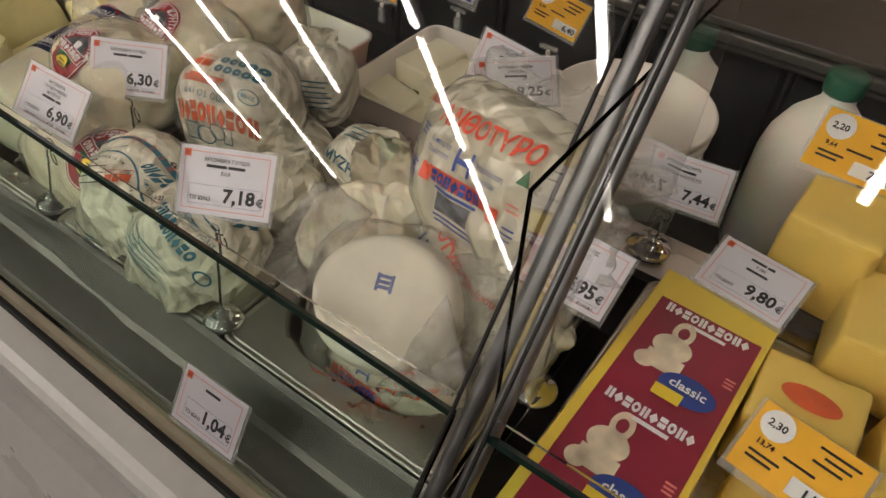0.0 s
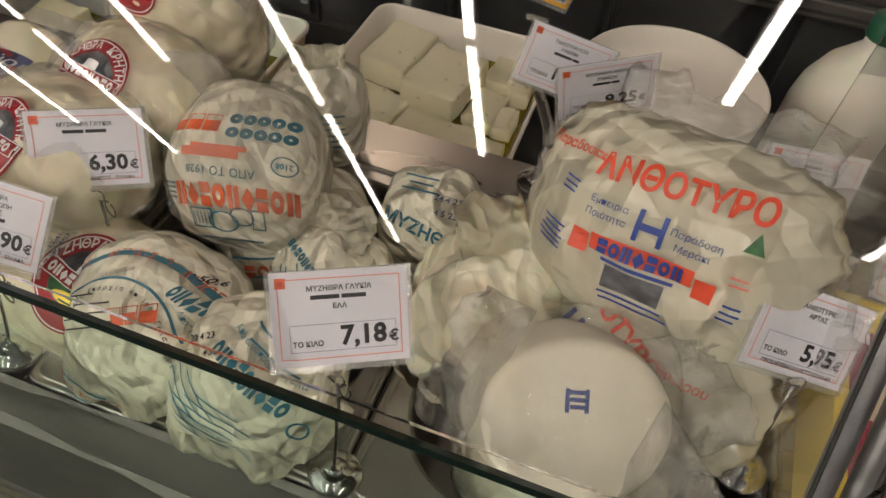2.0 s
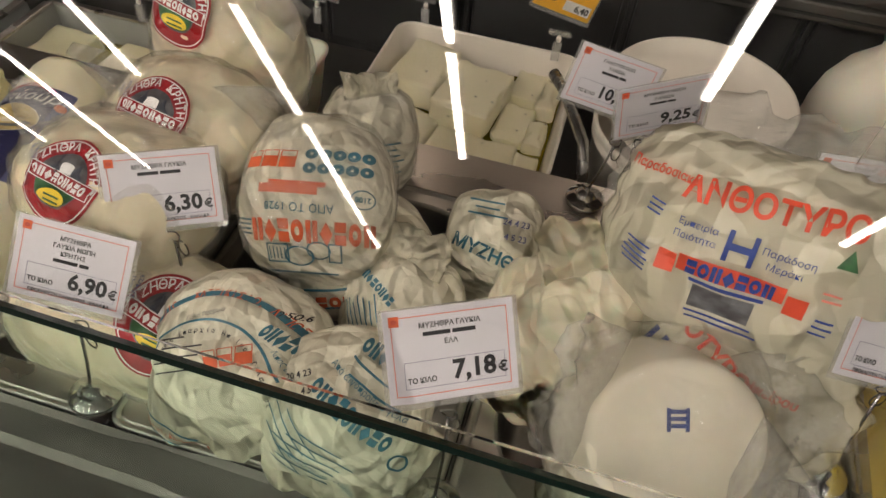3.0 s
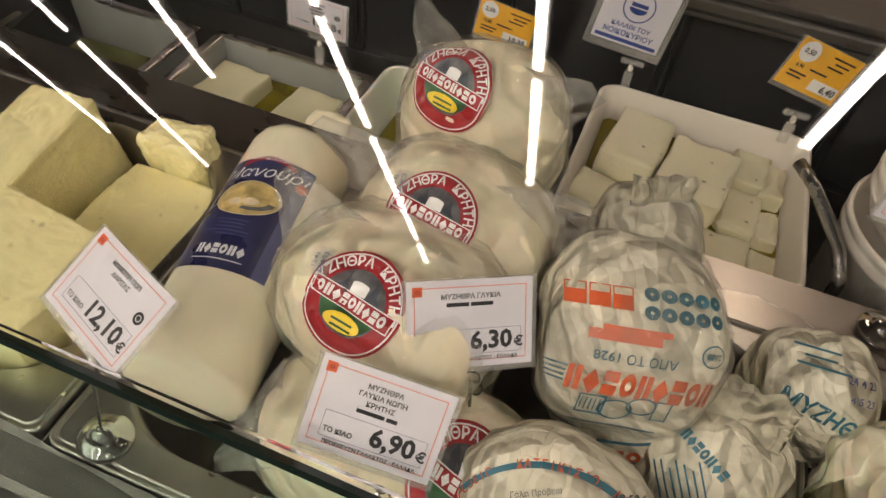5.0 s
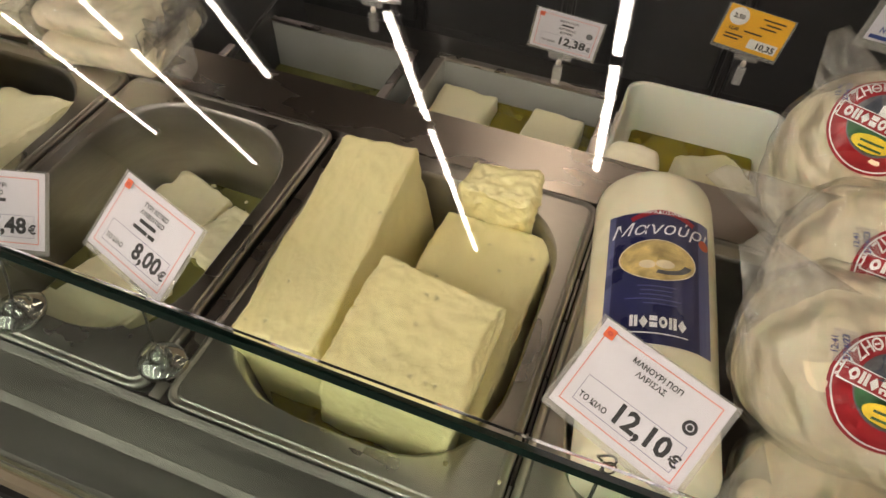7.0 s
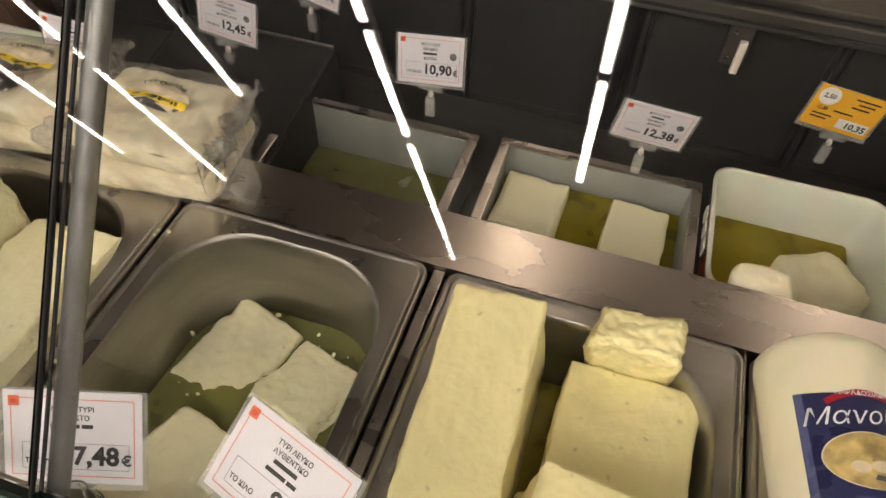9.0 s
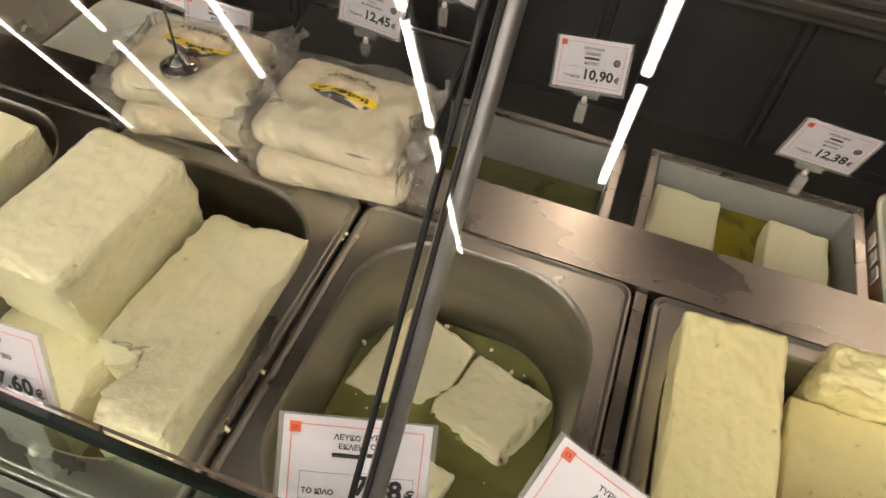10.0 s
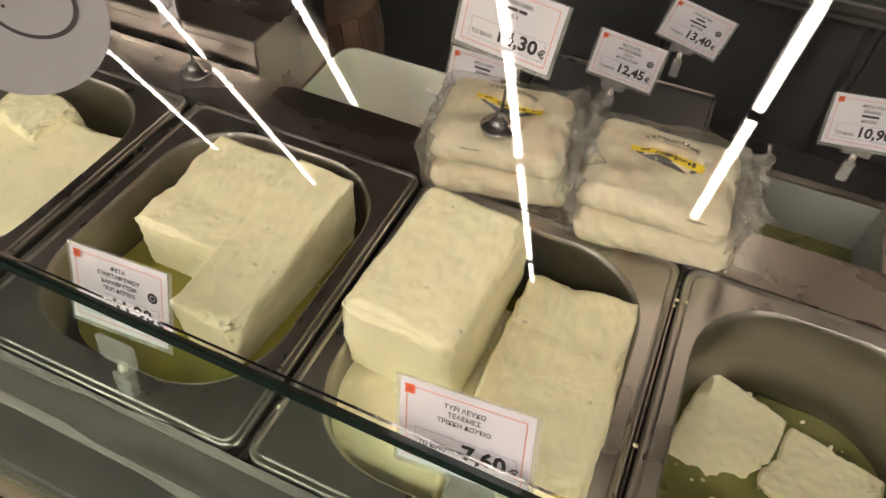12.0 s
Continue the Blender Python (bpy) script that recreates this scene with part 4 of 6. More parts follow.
price_tag((0.297, 0.088, 0.139), (0.375, 0.056, 0.139), (0.274, 0.042, 0.109), "12,10", ("ΜΑΝΟΥΡΙ ΠΟΠ", "ΛΑΡΙΣΑΣ #####"[:8],), seal=True)
tag_stand((0.3165, 0.010, 0.001), (0.320, 0.024, 0.088))
price_tag((-0.056, 0.095, 0.127), (0.030, 0.067, 0.124), (-0.066, 0.045, 0.090), "8,00", ("ΤΥΡΙ ΛΕΥΚΟ", "ΑΥΘΕΝΤΙΚΟ", "#######", "#########"))
tag_stand((-0.014, 0.020, 0.001), (-0.016, 0.032, 0.078))
price_tag((-0.206, 0.054, 0.114), (-0.122, 0.079, 0.112), (-0.196, 0.014, 0.068), "7,48", ("ΛΕΥΚΟ ΤΥΡΙ", "ΕΚΛΕΚΤΟ", "##########"))
tag_stand((-0.150, 0.014, 0.001), (-0.150, 0.028, 0.062))
price_tag((-0.422, 0.034, 0.127), (-0.340, 0.034, 0.140), (-0.411, 0.012, 0.074), "7,60", ("ΤΥΡΙ ΛΕΥΚΟ", "ΤΕΛΕΜΕΣ", "ΤΡΙΚΚΗ ΔΟΧΕΙΟ"))
tag_clip(-0.365, 0.004, 0.021, 0.060, -8)
price_tag((-0.688, 0.040, 0.108), (-0.603, 0.043, 0.112), (-0.676, 0.018, 0.056), "11,90", ("ΦΕΤΑ ΑΓΓΕΙΟΠΟΕΙΑ"[:4], "ΣΥΝΕΤΑΙΡΙΣΜΟΥ", "ΚΑΛΑΒΡΥΤΩΝ", "ΠΟΠ ΔΟΧΕΙΟ"), seal=True)
tag_clip(-0.637, 0.002, 0.021, 0.042, -8)
price_tag((1.0458, 0.1649, 0.1638), (1.1226, 0.1864, 0.1374), (1.0416, 0.1260, 0.1197), "5,95", ("ΑΝΘΟΤΥΡΟΣ", "ΑΡΤΑΣ"), True)
tag_stand((1.088, 0.118, 0.001), (1.084, 0.135, 0.100))
price_tag((0.865, 0.336, 0.157), (0.937, 0.368, 0.172), (0.882, 0.346, 0.100), "9,25", ("ΜΥΖΗΘΡΑ ΝΩΠΗ", "ΧΑΝΙΩΝ", "#########"))
tag_stand((0.864, 0.358, 0.0), (0.876, 0.362, 0.076))
price_tag((0.827, 0.421, 0.146), (0.901, 0.432, 0.128), (0.817, 0.401, 0.088), "10,15", ("ΓΑΛΟΤΥΡΙ ΠΟΠ"[:12], "ΧΑΝΙΩΝ", "##########"))
price_tag((1.062, 0.385, 0.103), (1.142, 0.388, 0.108), (1.066, 0.372, 0.050), "7,44", ("ΓΙΑΟΥΡΤΙ", "######", "ΣΤΡΑΓΓΙΣΤΟ"))
tag_stand((1.098, 0.352, 0.0), (1.098, 0.364, 0.038))
for (tl, tr, bl), price, lines in (
    (((-0.165, 0.632, 0.022), (-0.081, 0.636, 0.030), (-0.158, 0.610, -0.034)), "10,90", ("ΦΕΤΑ ΠΟΠ", "ΘΡΑΚΗΣ", "#######", "ΔΟΧΕΙΟ")),
    (((0.121, 0.599, 0.022), (0.205, 0.607, 0.012), (0.113, 0.606, -0.038)), "12,38", ("ΦΕΤΑ ΠΟΠ", "######", "ΑΡΓΙΘΕΑΣ"[:8], "ΔΟΧΕΙΟ")),
    (((-0.440, 0.632, 0.030), (-0.360, 0.631, 0.022), (-0.452, 0.622, -0.036)), "12,45", ("ΦΕΤΑ ΑΠΟ", "ΑΙΓΟΠΡΟΒΕΙΟ", "ΓΑΛΑ", "ΔΟΧΕΙΟ ΠΟΠ")),
    (((-0.372, 0.748, 0.030), (-0.290, 0.748, 0.012), (-0.388, 0.748, -0.030)), "13,40", ("ΤΥΡΙ ΛΕΥΚΟ", "#####", "#########", "ΔΟΧΕΙΟ")),
    (((-0.596, 0.520, 0.020), (-0.512, 0.524, 0.014), (-0.600, 0.505, -0.038)), "11,40", ("ΦΕΤΑ ΠΟΠ", "########", "ΔΟΧΕΙΟ")),
):
    price_tag(tl, tr, bl, price, lines, seal=True, group="price tags on clips")
    foot = (Vector(bl) + Vector(tr) - Vector(tl)) * 0.5 + Vector(bl) * 0.5
    tag_clip(foot.x, foot.y + 0.004, foot.z - 0.030, 0.028)
price_tag((-0.512, 0.330, 0.222), (-0.422, 0.328, 0.212), (-0.506, 0.322, 0.160), "14,30", ("ΤΥΡΟΜΑΛΑΜΑ", "##########", "ΕΛΛ 1"))
tag_stand((-0.474, 0.345, 0.064), (-0.470, 0.338, 0.150), 0.019)
price_tag((-0.925, 0.405, 0.095), (-0.868, 0.375, 0.135), (-0.905, 0.375, 0.030), "12,30", ("ΦΕΤΑ ΠΟΠ", "######"), seal=True)
tag_stand((-0.852, 0.358, 0.0), (-0.872, 0.370, 0.080), 0.019)
orange_tag((0.345, 0.744, 0.004), (0.432, 0.744, -0.006), (0.340, 0.742, -0.062), "10,35", "2,50", "12,85")
tag_clip(0.388, 0.742, -0.094, 0.026)
orange_tag((0.752, 0.690, 0.094), (0.832, 0.710, 0.068), (0.740, 0.675, 0.026), "6,40", "0,50", "6,90")
tag_clip(0.782, 0.680, -0.028, 0.026)
price_tag((0.8445, -0.0640, 0.0365), (0.918, -0.0625, 0.0375), (0.858, -0.0935, -0.0035), "1,04", ("#######",), w=0.074, h=0.052)

# household basket sign on a clear clip
sign = thing("shelf_sign", tag_pose((0.512, 0.735, 0.075), (0.612, 0.745, 0.062), (0.522, 0.730, -0.002)), "white and blue shelf sign with a basket emblem", "sign")
part("card", boxed(-0.046, 0.046, -0.040, 0.040, -0.0006, 0), CARD, sign)
part("sleeve", boxed(-0.054, 0.054, -0.052, 0.043, -0.0016, -0.0007), CLEAR, sign)
part("emblem", disc(bmesh.new(), 0, 0.014, 0.021, None, 0.0003, 0.92, 32, layers=1), BLUE, sign)
part("emblem", quad(disc(bmesh.new(), 0, 0.012, 0.012, 0.008, 0.0003, 0, 20, 180, 360, 1), -0.011, 0.011, 0.014, 0.019, 0.0003), BLUE, sign)
for words, size, y in (("ΚΑΛΑΘΙ ΤΟΥ", 0.0088, -0.017), ("ΝΟΙΚΟΚΥΡΙΟΥ", 0.0100, -0.028)):
    bm = text_mesh(words, size, 0, y, bold=0.02)
    bmesh.ops.translate(bm, verts=bm.verts, vec=(0, 0, 0.0004))
    part("line_of_print", bm, BLUE, sign)
part("bar", quad(bmesh.new(), -0.042, 0.042, -0.037, -0.032, 0.0003), BLUE, sign)
tag_clip(0.572, 0.734, -0.052, 0.026)


# ---- bagged and wrapped cheeses ----
def round_label(tree, spot, parent, r=0.036):
    """A red ring label with a landscape picture and a pale banner."""
    part("label_ring", stick(disc(bmesh.new(), 0, 0, r, None, 0, 0.62, 40, layers=4), tree, spot, 0.0008), CRIMSON, parent, "red ring label")
    part("label_line", stick(disc(bmesh.new(), 0, 0, r * 0.95, None, 0, 0.97, 40, layers=1), tree, spot, 0.0013), WHITE_INK, parent)
    part("label_picture", stick(disc(bmesh.new(), 0, 0, r * 0.64, None, 0, 0, 32, layers=4), tree, spot, 0.0010), SLATE, parent)
    part("label_field", stick(disc(bmesh.new(), 0, -0.002, r * 0.60, r * 0.54, 0, 0, 20, 190, 350, 3), tree, spot, 0.0015), GREEN, parent)
    part("label_oval", stick(disc(bmesh.new(), 0, -r * 0.40, r * 0.40, r * 0.17, 0, 0, 20, 0, 360, 2), tree, spot, 0.0019), YELLOW, parent)
    part("label_words", stick(moved(rows_of_bars(r * 0.5, 2, 0.0042, 0.0016, 0.1, 7), 0, -r * 0.40), tree, spot, 0.0023), GREEN, parent)
    part("label_peak", stick(disc(bmesh.new(), -r * 0.30, r * 0.26, r * 0.26, r * 0.30, 0, 0, 3, 90, 450, 2), tree, spot, 0.0014), DUSK, parent)
    part("label_peak", stick(disc(bmesh.new(), r * 0.30, r * 0.24, r * 0.22, r * 0.24, 0, 0, 3, 90, 450, 2), tree, spot, 0.0014), DUSK, parent)
    part("label_pail", stick(disc(quad(bmesh.new(), -0.0062, 0.0062, 0.0060, 0.0125, 0, 3, 3), 0, 0.0125, 0.0064, 0.0022, 0, 0, 16, layers=1), tree, spot, 0.0018), WHITE_INK, parent, "white milk pail picture")
    part("label_banner", stick(moved(quad(bmesh.new(), -r * 0.88, r * 0.88, -0.0062, 0.0058, 0, 14, 2), 0, 0, -4), tree, spot, 0.0020), WHITE_INK, parent)
    part("label_banner", stick(moved(quad(bmesh.new(), -r * 0.86, r * 0.86, -0.0054, 0.0050, 0, 14, 2), 0, 0, -4), tree, spot, 0.0024), CRIMSON, parent)
    part("label_banner", stick(moved(brand_marks(r * 1.56, 0.0078, 9, 4), 0, 0, -4), tree, spot, 0.0028), WHITE_INK, parent)
    part("label_words", stick(arc_text("ΜΥΖΗΘΡΑ ΚΡΗΤΗΣ", r * 0.27, r * 0.71, 178, 13.5), tree, spot, 0.0018), WHITE_INK, parent)
    part("date_sticker", stick(moved(quad(bmesh.new(), -0.0065, 0.0065, -0.010, 0.010, 0, 4, 5), -r * 0.90, r * 0.42, 12), tree, spot, 0.0026), CLEAR, parent, "small clear date sticker")
    part("date_words", stick(moved(text_mesh("27/4/23", 0.0050, 0, 0, bold=0.02), -r * 0.86, r * 0.42, 102), tree, spot, 0.0031), LILAC, parent)
    part("date_words", stick(moved(text_mesh("12:41", 0.0050, 0, 0, bold=0.02), -r * 1.03, r * 0.40, 102), tree, spot, 0.0031), LILAC, parent)


def film_corner(owner, left, right, tip, seed, wave=0.005, n=20, thick=0.0004):
    """A loose corner of a film bag: a wrinkled sheet from two points of the bag out to a blunt tip, in deck metres."""
    back = owner.matrix_basis.inverted() @ DECK
    left, right, tip = (back @ Vector(p) for p in (left, right, tip))
    up = (right - left).cross(tip - left).normalized()
    bm = quad(bmesh.new(), 0, 1, 0, 1, 0, n, n)
    for v in bm.verts:
        u, f = v.co.x, v.co.y
        p = left.lerp(right, u).lerp(tip + (right - left) * 0.22 * (u - 0.5), f)
        bulge = 0.007 * math.sin(math.pi * f) * math.sin(math.pi * u)
        pleat = 0.5 * math.sin(17 * u + seed + 2 * f) * (1 - 0.5 * f)
        v.co = p + up * (bulge + wave * min(1, 3 * f) * (0.5 * pleat + 0.8 * lumps(p, 30, seed) + 0.30 * creases(p, 30, seed + 1)))
    bmesh.ops.solidify(bm, geom=bm.faces[:], thickness=thick)
    return part("bag_corner", bm, LOOSE_FILM, owner, "loose corner of clear film", smooth=True)


def hem(rx, ry, z0, drop, flare, seed, a0, a1, tip=0.5, n=64, m=14, thick=0.0006):
    """The loose edge of a wrap that falls outwards round a parcel, with pleats and a pointed lower edge."""
    grid = []
    bm = bmesh.new()
    for j in range(m + 1):
        f = j / m
        row = []
        for i in range(n + 1):
            u = i / n
            a = radians(a0 + (a1 - a0) * u)
            reach = 1 - tip * abs(2 * u - 1) ** 1.4 + 0.22 * lumps((u * 5, seed, 0), 1.3, seed)
            g = f * reach
            wave = (0.0045 * math.sin(7 * a + seed) + 0.007 * lumps((math.cos(a) * 2, math.sin(a) * 2, f), 1.6, seed + 3)) * f
            k = 0.985 + flare * g
            row.append(bm.verts.new(((rx * k + wave) * math.cos(a), (ry * k + wave) * math.sin(a), z0 - drop * g + 0.004 * f * lumps((u * 8, f * 2, 0), 1.0, seed + 6))))
        grid.append(row)
    for j in range(m):
        for i in range(n):
            bm.faces.new((grid[j][i], grid[j + 1][i], grid[j + 1][i + 1], grid[j][i + 1]))
    bmesh.ops.solidify(bm, geom=bm.faces[:], thickness=thick)
    return bm


def whey_cheese_bag(x, y, z, rx, ry, rz, seed, label_at, normal, up=(0, 0, 1), turn=0.0, ears=((0.0, 60), )):
    bag = thing("cheese_bag", pose(x, y, z, 0, 0, turn), "white whey cheese in a clear bag with round red label", "cheese", "bagged whey cheeses")
    part("cheese", blob(rx * 0.985, ry * 0.985, rz * 0.985, seed, 2.7, 0.005, 13, 0.0014, 26, 110, 72), TIGHT_WRAP, bag, "smooth white cheese", smooth=True)
    film = part("bag", blob(rx * 1.03, ry * 1.03, rz * 1.03, seed, 2.7, 0.005, 13, 0.0022, 32, 140, 90), FILM, bag, "clear crumpled plastic bag", smooth=True)
    local = pose(0, 0, 0, 0, 0, -turn)
    spot = local @ (pose(-x, -y, -z) @ Vector(label_at))
    round_label(tree_of(film), facing(spot, local.to_3x3() @ Vector(normal), local.to_3x3() @ Vector(up)), bag)
    for k, corner in enumerate(ears):
        film_corner(bag, *corner, seed + k)
    return bag


whey_cheese_bag(0.472, 0.362, 0.085, 0.078, 0.052, 0.082, 1.0, (0.452, 0.336, 0.139), (-0.25, -0.72, 0.65), (0.15, 0.55, 0.8), 12,
                (((0.405, 0.365, 0.115), (0.455, 0.360, 0.160), (0.399, 0.370, 0.192)), ((0.470, 0.352, 0.162), (0.540, 0.360, 0.105), (0.564, 0.352, 0.164))))
whey_cheese_bag(0.490, 0.250, 0.064, 0.084, 0.066, 0.062, 2.0, (0.480, 0.206, 0.120), (0.05, -0.65, 0.75), (0.10, 0.75, 0.6), -8,
                (((0.415, 0.250, 0.065), (0.470, 0.268, 0.122), (0.346, 0.280, 0.108)), ((0.510, 0.255, 0.122), (0.565, 0.245, 0.055), (0.592, 0.248, 0.136))))
whey_cheese_bag(0.476, 0.152, 0.074, 0.088, 0.066, 0.054, 3.0, (0.465, 0.111, 0.121), (0.0, -0.60, 0.80), (0.12, 0.8, 0.6), -6,
                (((0.398, 0.135, 0.070), (0.450, 0.178, 0.122), (0.371, 0.186, 0.138)),))
whey_cheese_bag(0.515, 0.078, 0.010, 0.105, 0.062, 0.052, 4.0, (0.572, 0.048, 0.06), (0.30, -0.65, 0.70), (0.2, 0.75, 0.6), 0,
                (((0.418, 0.095, 0.050), (0.445, 0.028, 0.030), (0.388, 0.034, -0.018)),))


def wrapped(name, m, rx, ry, rz, seed, mat, label, prints, power=2.5, lump=0.008, crease=0.004, flaps=(), film=None, group="paper-wrapped cheeses", cscale=21, hems=()):
    """A wrapped cheese: soft body, prints laid on its skin, loose corners of the wrap."""
    ob = thing("wrapped_cheese", m, label, "cheese", group)
    skin = part("wrap", blob(rx, ry, rz, seed, power, lump, 13, crease, cscale, 170, 108), mat, ob, smooth=True)
    both = bmesh.new()
    both.from_mesh(skin.data)
    for numbers in hems:
        both.from_mesh(part("wrap_hem", hem(*numbers), mat, ob, "loose lower edge of the wrap", smooth=True).data)
    tree = BVHTree.FromBMesh(both)
    both.free()
    for what, bm, spot, ink in prints:
        part(what, stick(bm, tree, spot, 0.0012), ink, ob)
    for k, (w, h, pm) in enumerate(flaps):
        f = part("wrap_corner", flap(w, h, seed + 2 + k, 0.010, 26), mat, ob, smooth=True)
        f.matrix_basis = pm
    if film:
        part("film", blob(rx * 1.03, ry * 1.03, rz * 1.03, seed, power, lump, 13, crease + 0.0006, 26, 110, 72), film, ob, "clear outer bag", smooth=True)
    return ob


def shrunk(bm, factor):
    bmesh.ops.scale(bm, verts=bm.verts, vec=(factor, factor, factor))
    return bm


def fruits():
    bm = bmesh.new()
    for row in range(2):
        for k in range(5):
            disc(bm, -0.022 + 0.011 * k, 0.006 - 0.012 * row, 0.0052, 0.0046, 0, 0.25, 12, layers=1)
    return bm


def jars():
    bm = bmesh.new()
    for k in range(3):
        quad(bm, -0.02 + 0.0145 * k, -0.008 + 0.0145 * k, -0.006, 0.003, 0, 3, 2)
        outline_frame(bm, -0.0205 + 0.0145 * k, -0.0075 + 0.0145 * k, -0.0065, 0.0085, 0.0008)
    return bm


def drawn_cheeses():
    bm = bmesh.new()
    outline_frame(bm, -0.030, -0.012, -0.008, 0.007, 0.0012)
    disc(bm, -0.004, -0.002, 0.012, 0.008, 0, 0.85, 20, layers=1)
    disc(bm, 0.012, 0.003, 0.010, 0.007, 0, 0.85, 20, layers=1)
    outline_frame(bm, 0.020, 0.031, -0.006, 0.009, 0.0012)
    for k in range(5):
        quad(bm, -0.028 + 0.003 * k, -0.027 + 0.003 * k, -0.005, 0.004)
    return bm


# drum-shaped parcel with upside-down print
DRUM = pose(0.641, 0.196, 0.078, 0, 0, 14)
front = facing((0, -0.05, 0.035), (0.0, -0.62, 0.78), (0, 0.6, 0.8))
wrapped("drum", DRUM, 0.062, 0.060, 0.062, 11.0, PAPER, "round cheese wrapped in printed white paper and clear film", (
    ("jar_print", moved(jars(), -0.033, 0.042), front, ORANGE_RED),
    ("fruit_print", moved(fruits(), 0.022, 0.042), front, TEAL),
    ("red_print", moved(quad(quad(bmesh.new(), -0.028, 0.018, -0.003, 0.004, 0, 10, 2), -0.020, 0.024, 0.003, 0.007, 0, 10, 1), -0.010, 0.018), front, ORANGE_RED),
    ("stamp_print", moved(disc(bmesh.new(), 0, 0, 0.0095, 0.0075, 0, 0.88, 24, layers=1), 0.043, 0.014), front, TEAL),
    ("stamp_print", moved(flipped(text_mesh("2108", 0.006, 0, -0.002, bold=0.02)), 0.043, 0.014), front, TEAL),
    ("words", moved(flipped(text_mesh("ΑΠΟ ΤΟ 1928", 0.0088, 0, 0, bold=0.01)), -0.006, 0.008), front, TEAL),
    ("brand_print", moved(brand_marks(0.100, 0.0175, 9, 3), 0.004, -0.013), front, ORANGE_RED),
    ("drawing", moved(drawn_cheeses(), -0.004, -0.030), front, TEAL),
    ("small_print", moved(rows_of_bars(0.060, 1, 0.004, 0.0016, 0.1, 4), -0.006, -0.046), front, TEAL),
    ("stripe", moved(rows_of_bars(0.020, 4, 0.0035, 0.0015, 0.1, 5), -0.054, -0.006, -6), front, TEAL),
), 3.3, 0.007, 0.0014, film=FILM, cscale=18)
wrapped("drum", pose(0.668, 0.205, 0.008, 0, 0, 30), 0.072, 0.068, 0.040, 12.0, PAPER, "flat cheese wrapped in printed white paper", (
    ("brand_print", moved(brand_marks(0.07, 0.012, 6, 5), 0, 0.0), facing((-0.01, -0.06, 0.012), (-0.1, -0.85, 0.5), (0, 0.5, 0.85)), ORANGE_RED),
    ("stripe", rows_of_bars(0.09, 2, 0.018, 0.0022, 0.05, 8), facing((-0.01, -0.06, 0.025), (-0.1, -0.85, 0.5), (0, 0.5, 0.85)), TEAL),
), 2.6, 0.006, 0.0012)
# parcel behind it, standing
wrapped("drum", pose(0.640, 0.322, 0.046, 0, 0, 10), 0.046, 0.040, 0.050, 13.0, PAPER, "small cheese wrapped in creased white paper", (
    ("small_print", rows_of_bars(0.045, 6, 0.0065, 0.0018, 0.2, 9), facing((0.015, -0.035, 0.025), (0.35, -0.8, 0.4)), TEAL),
), 3.2, 0.005, 0.0012, ((0.05, 0.03, pose(0.0, 0.0, 0.045, 60, 0, 20)),), film=FILM)

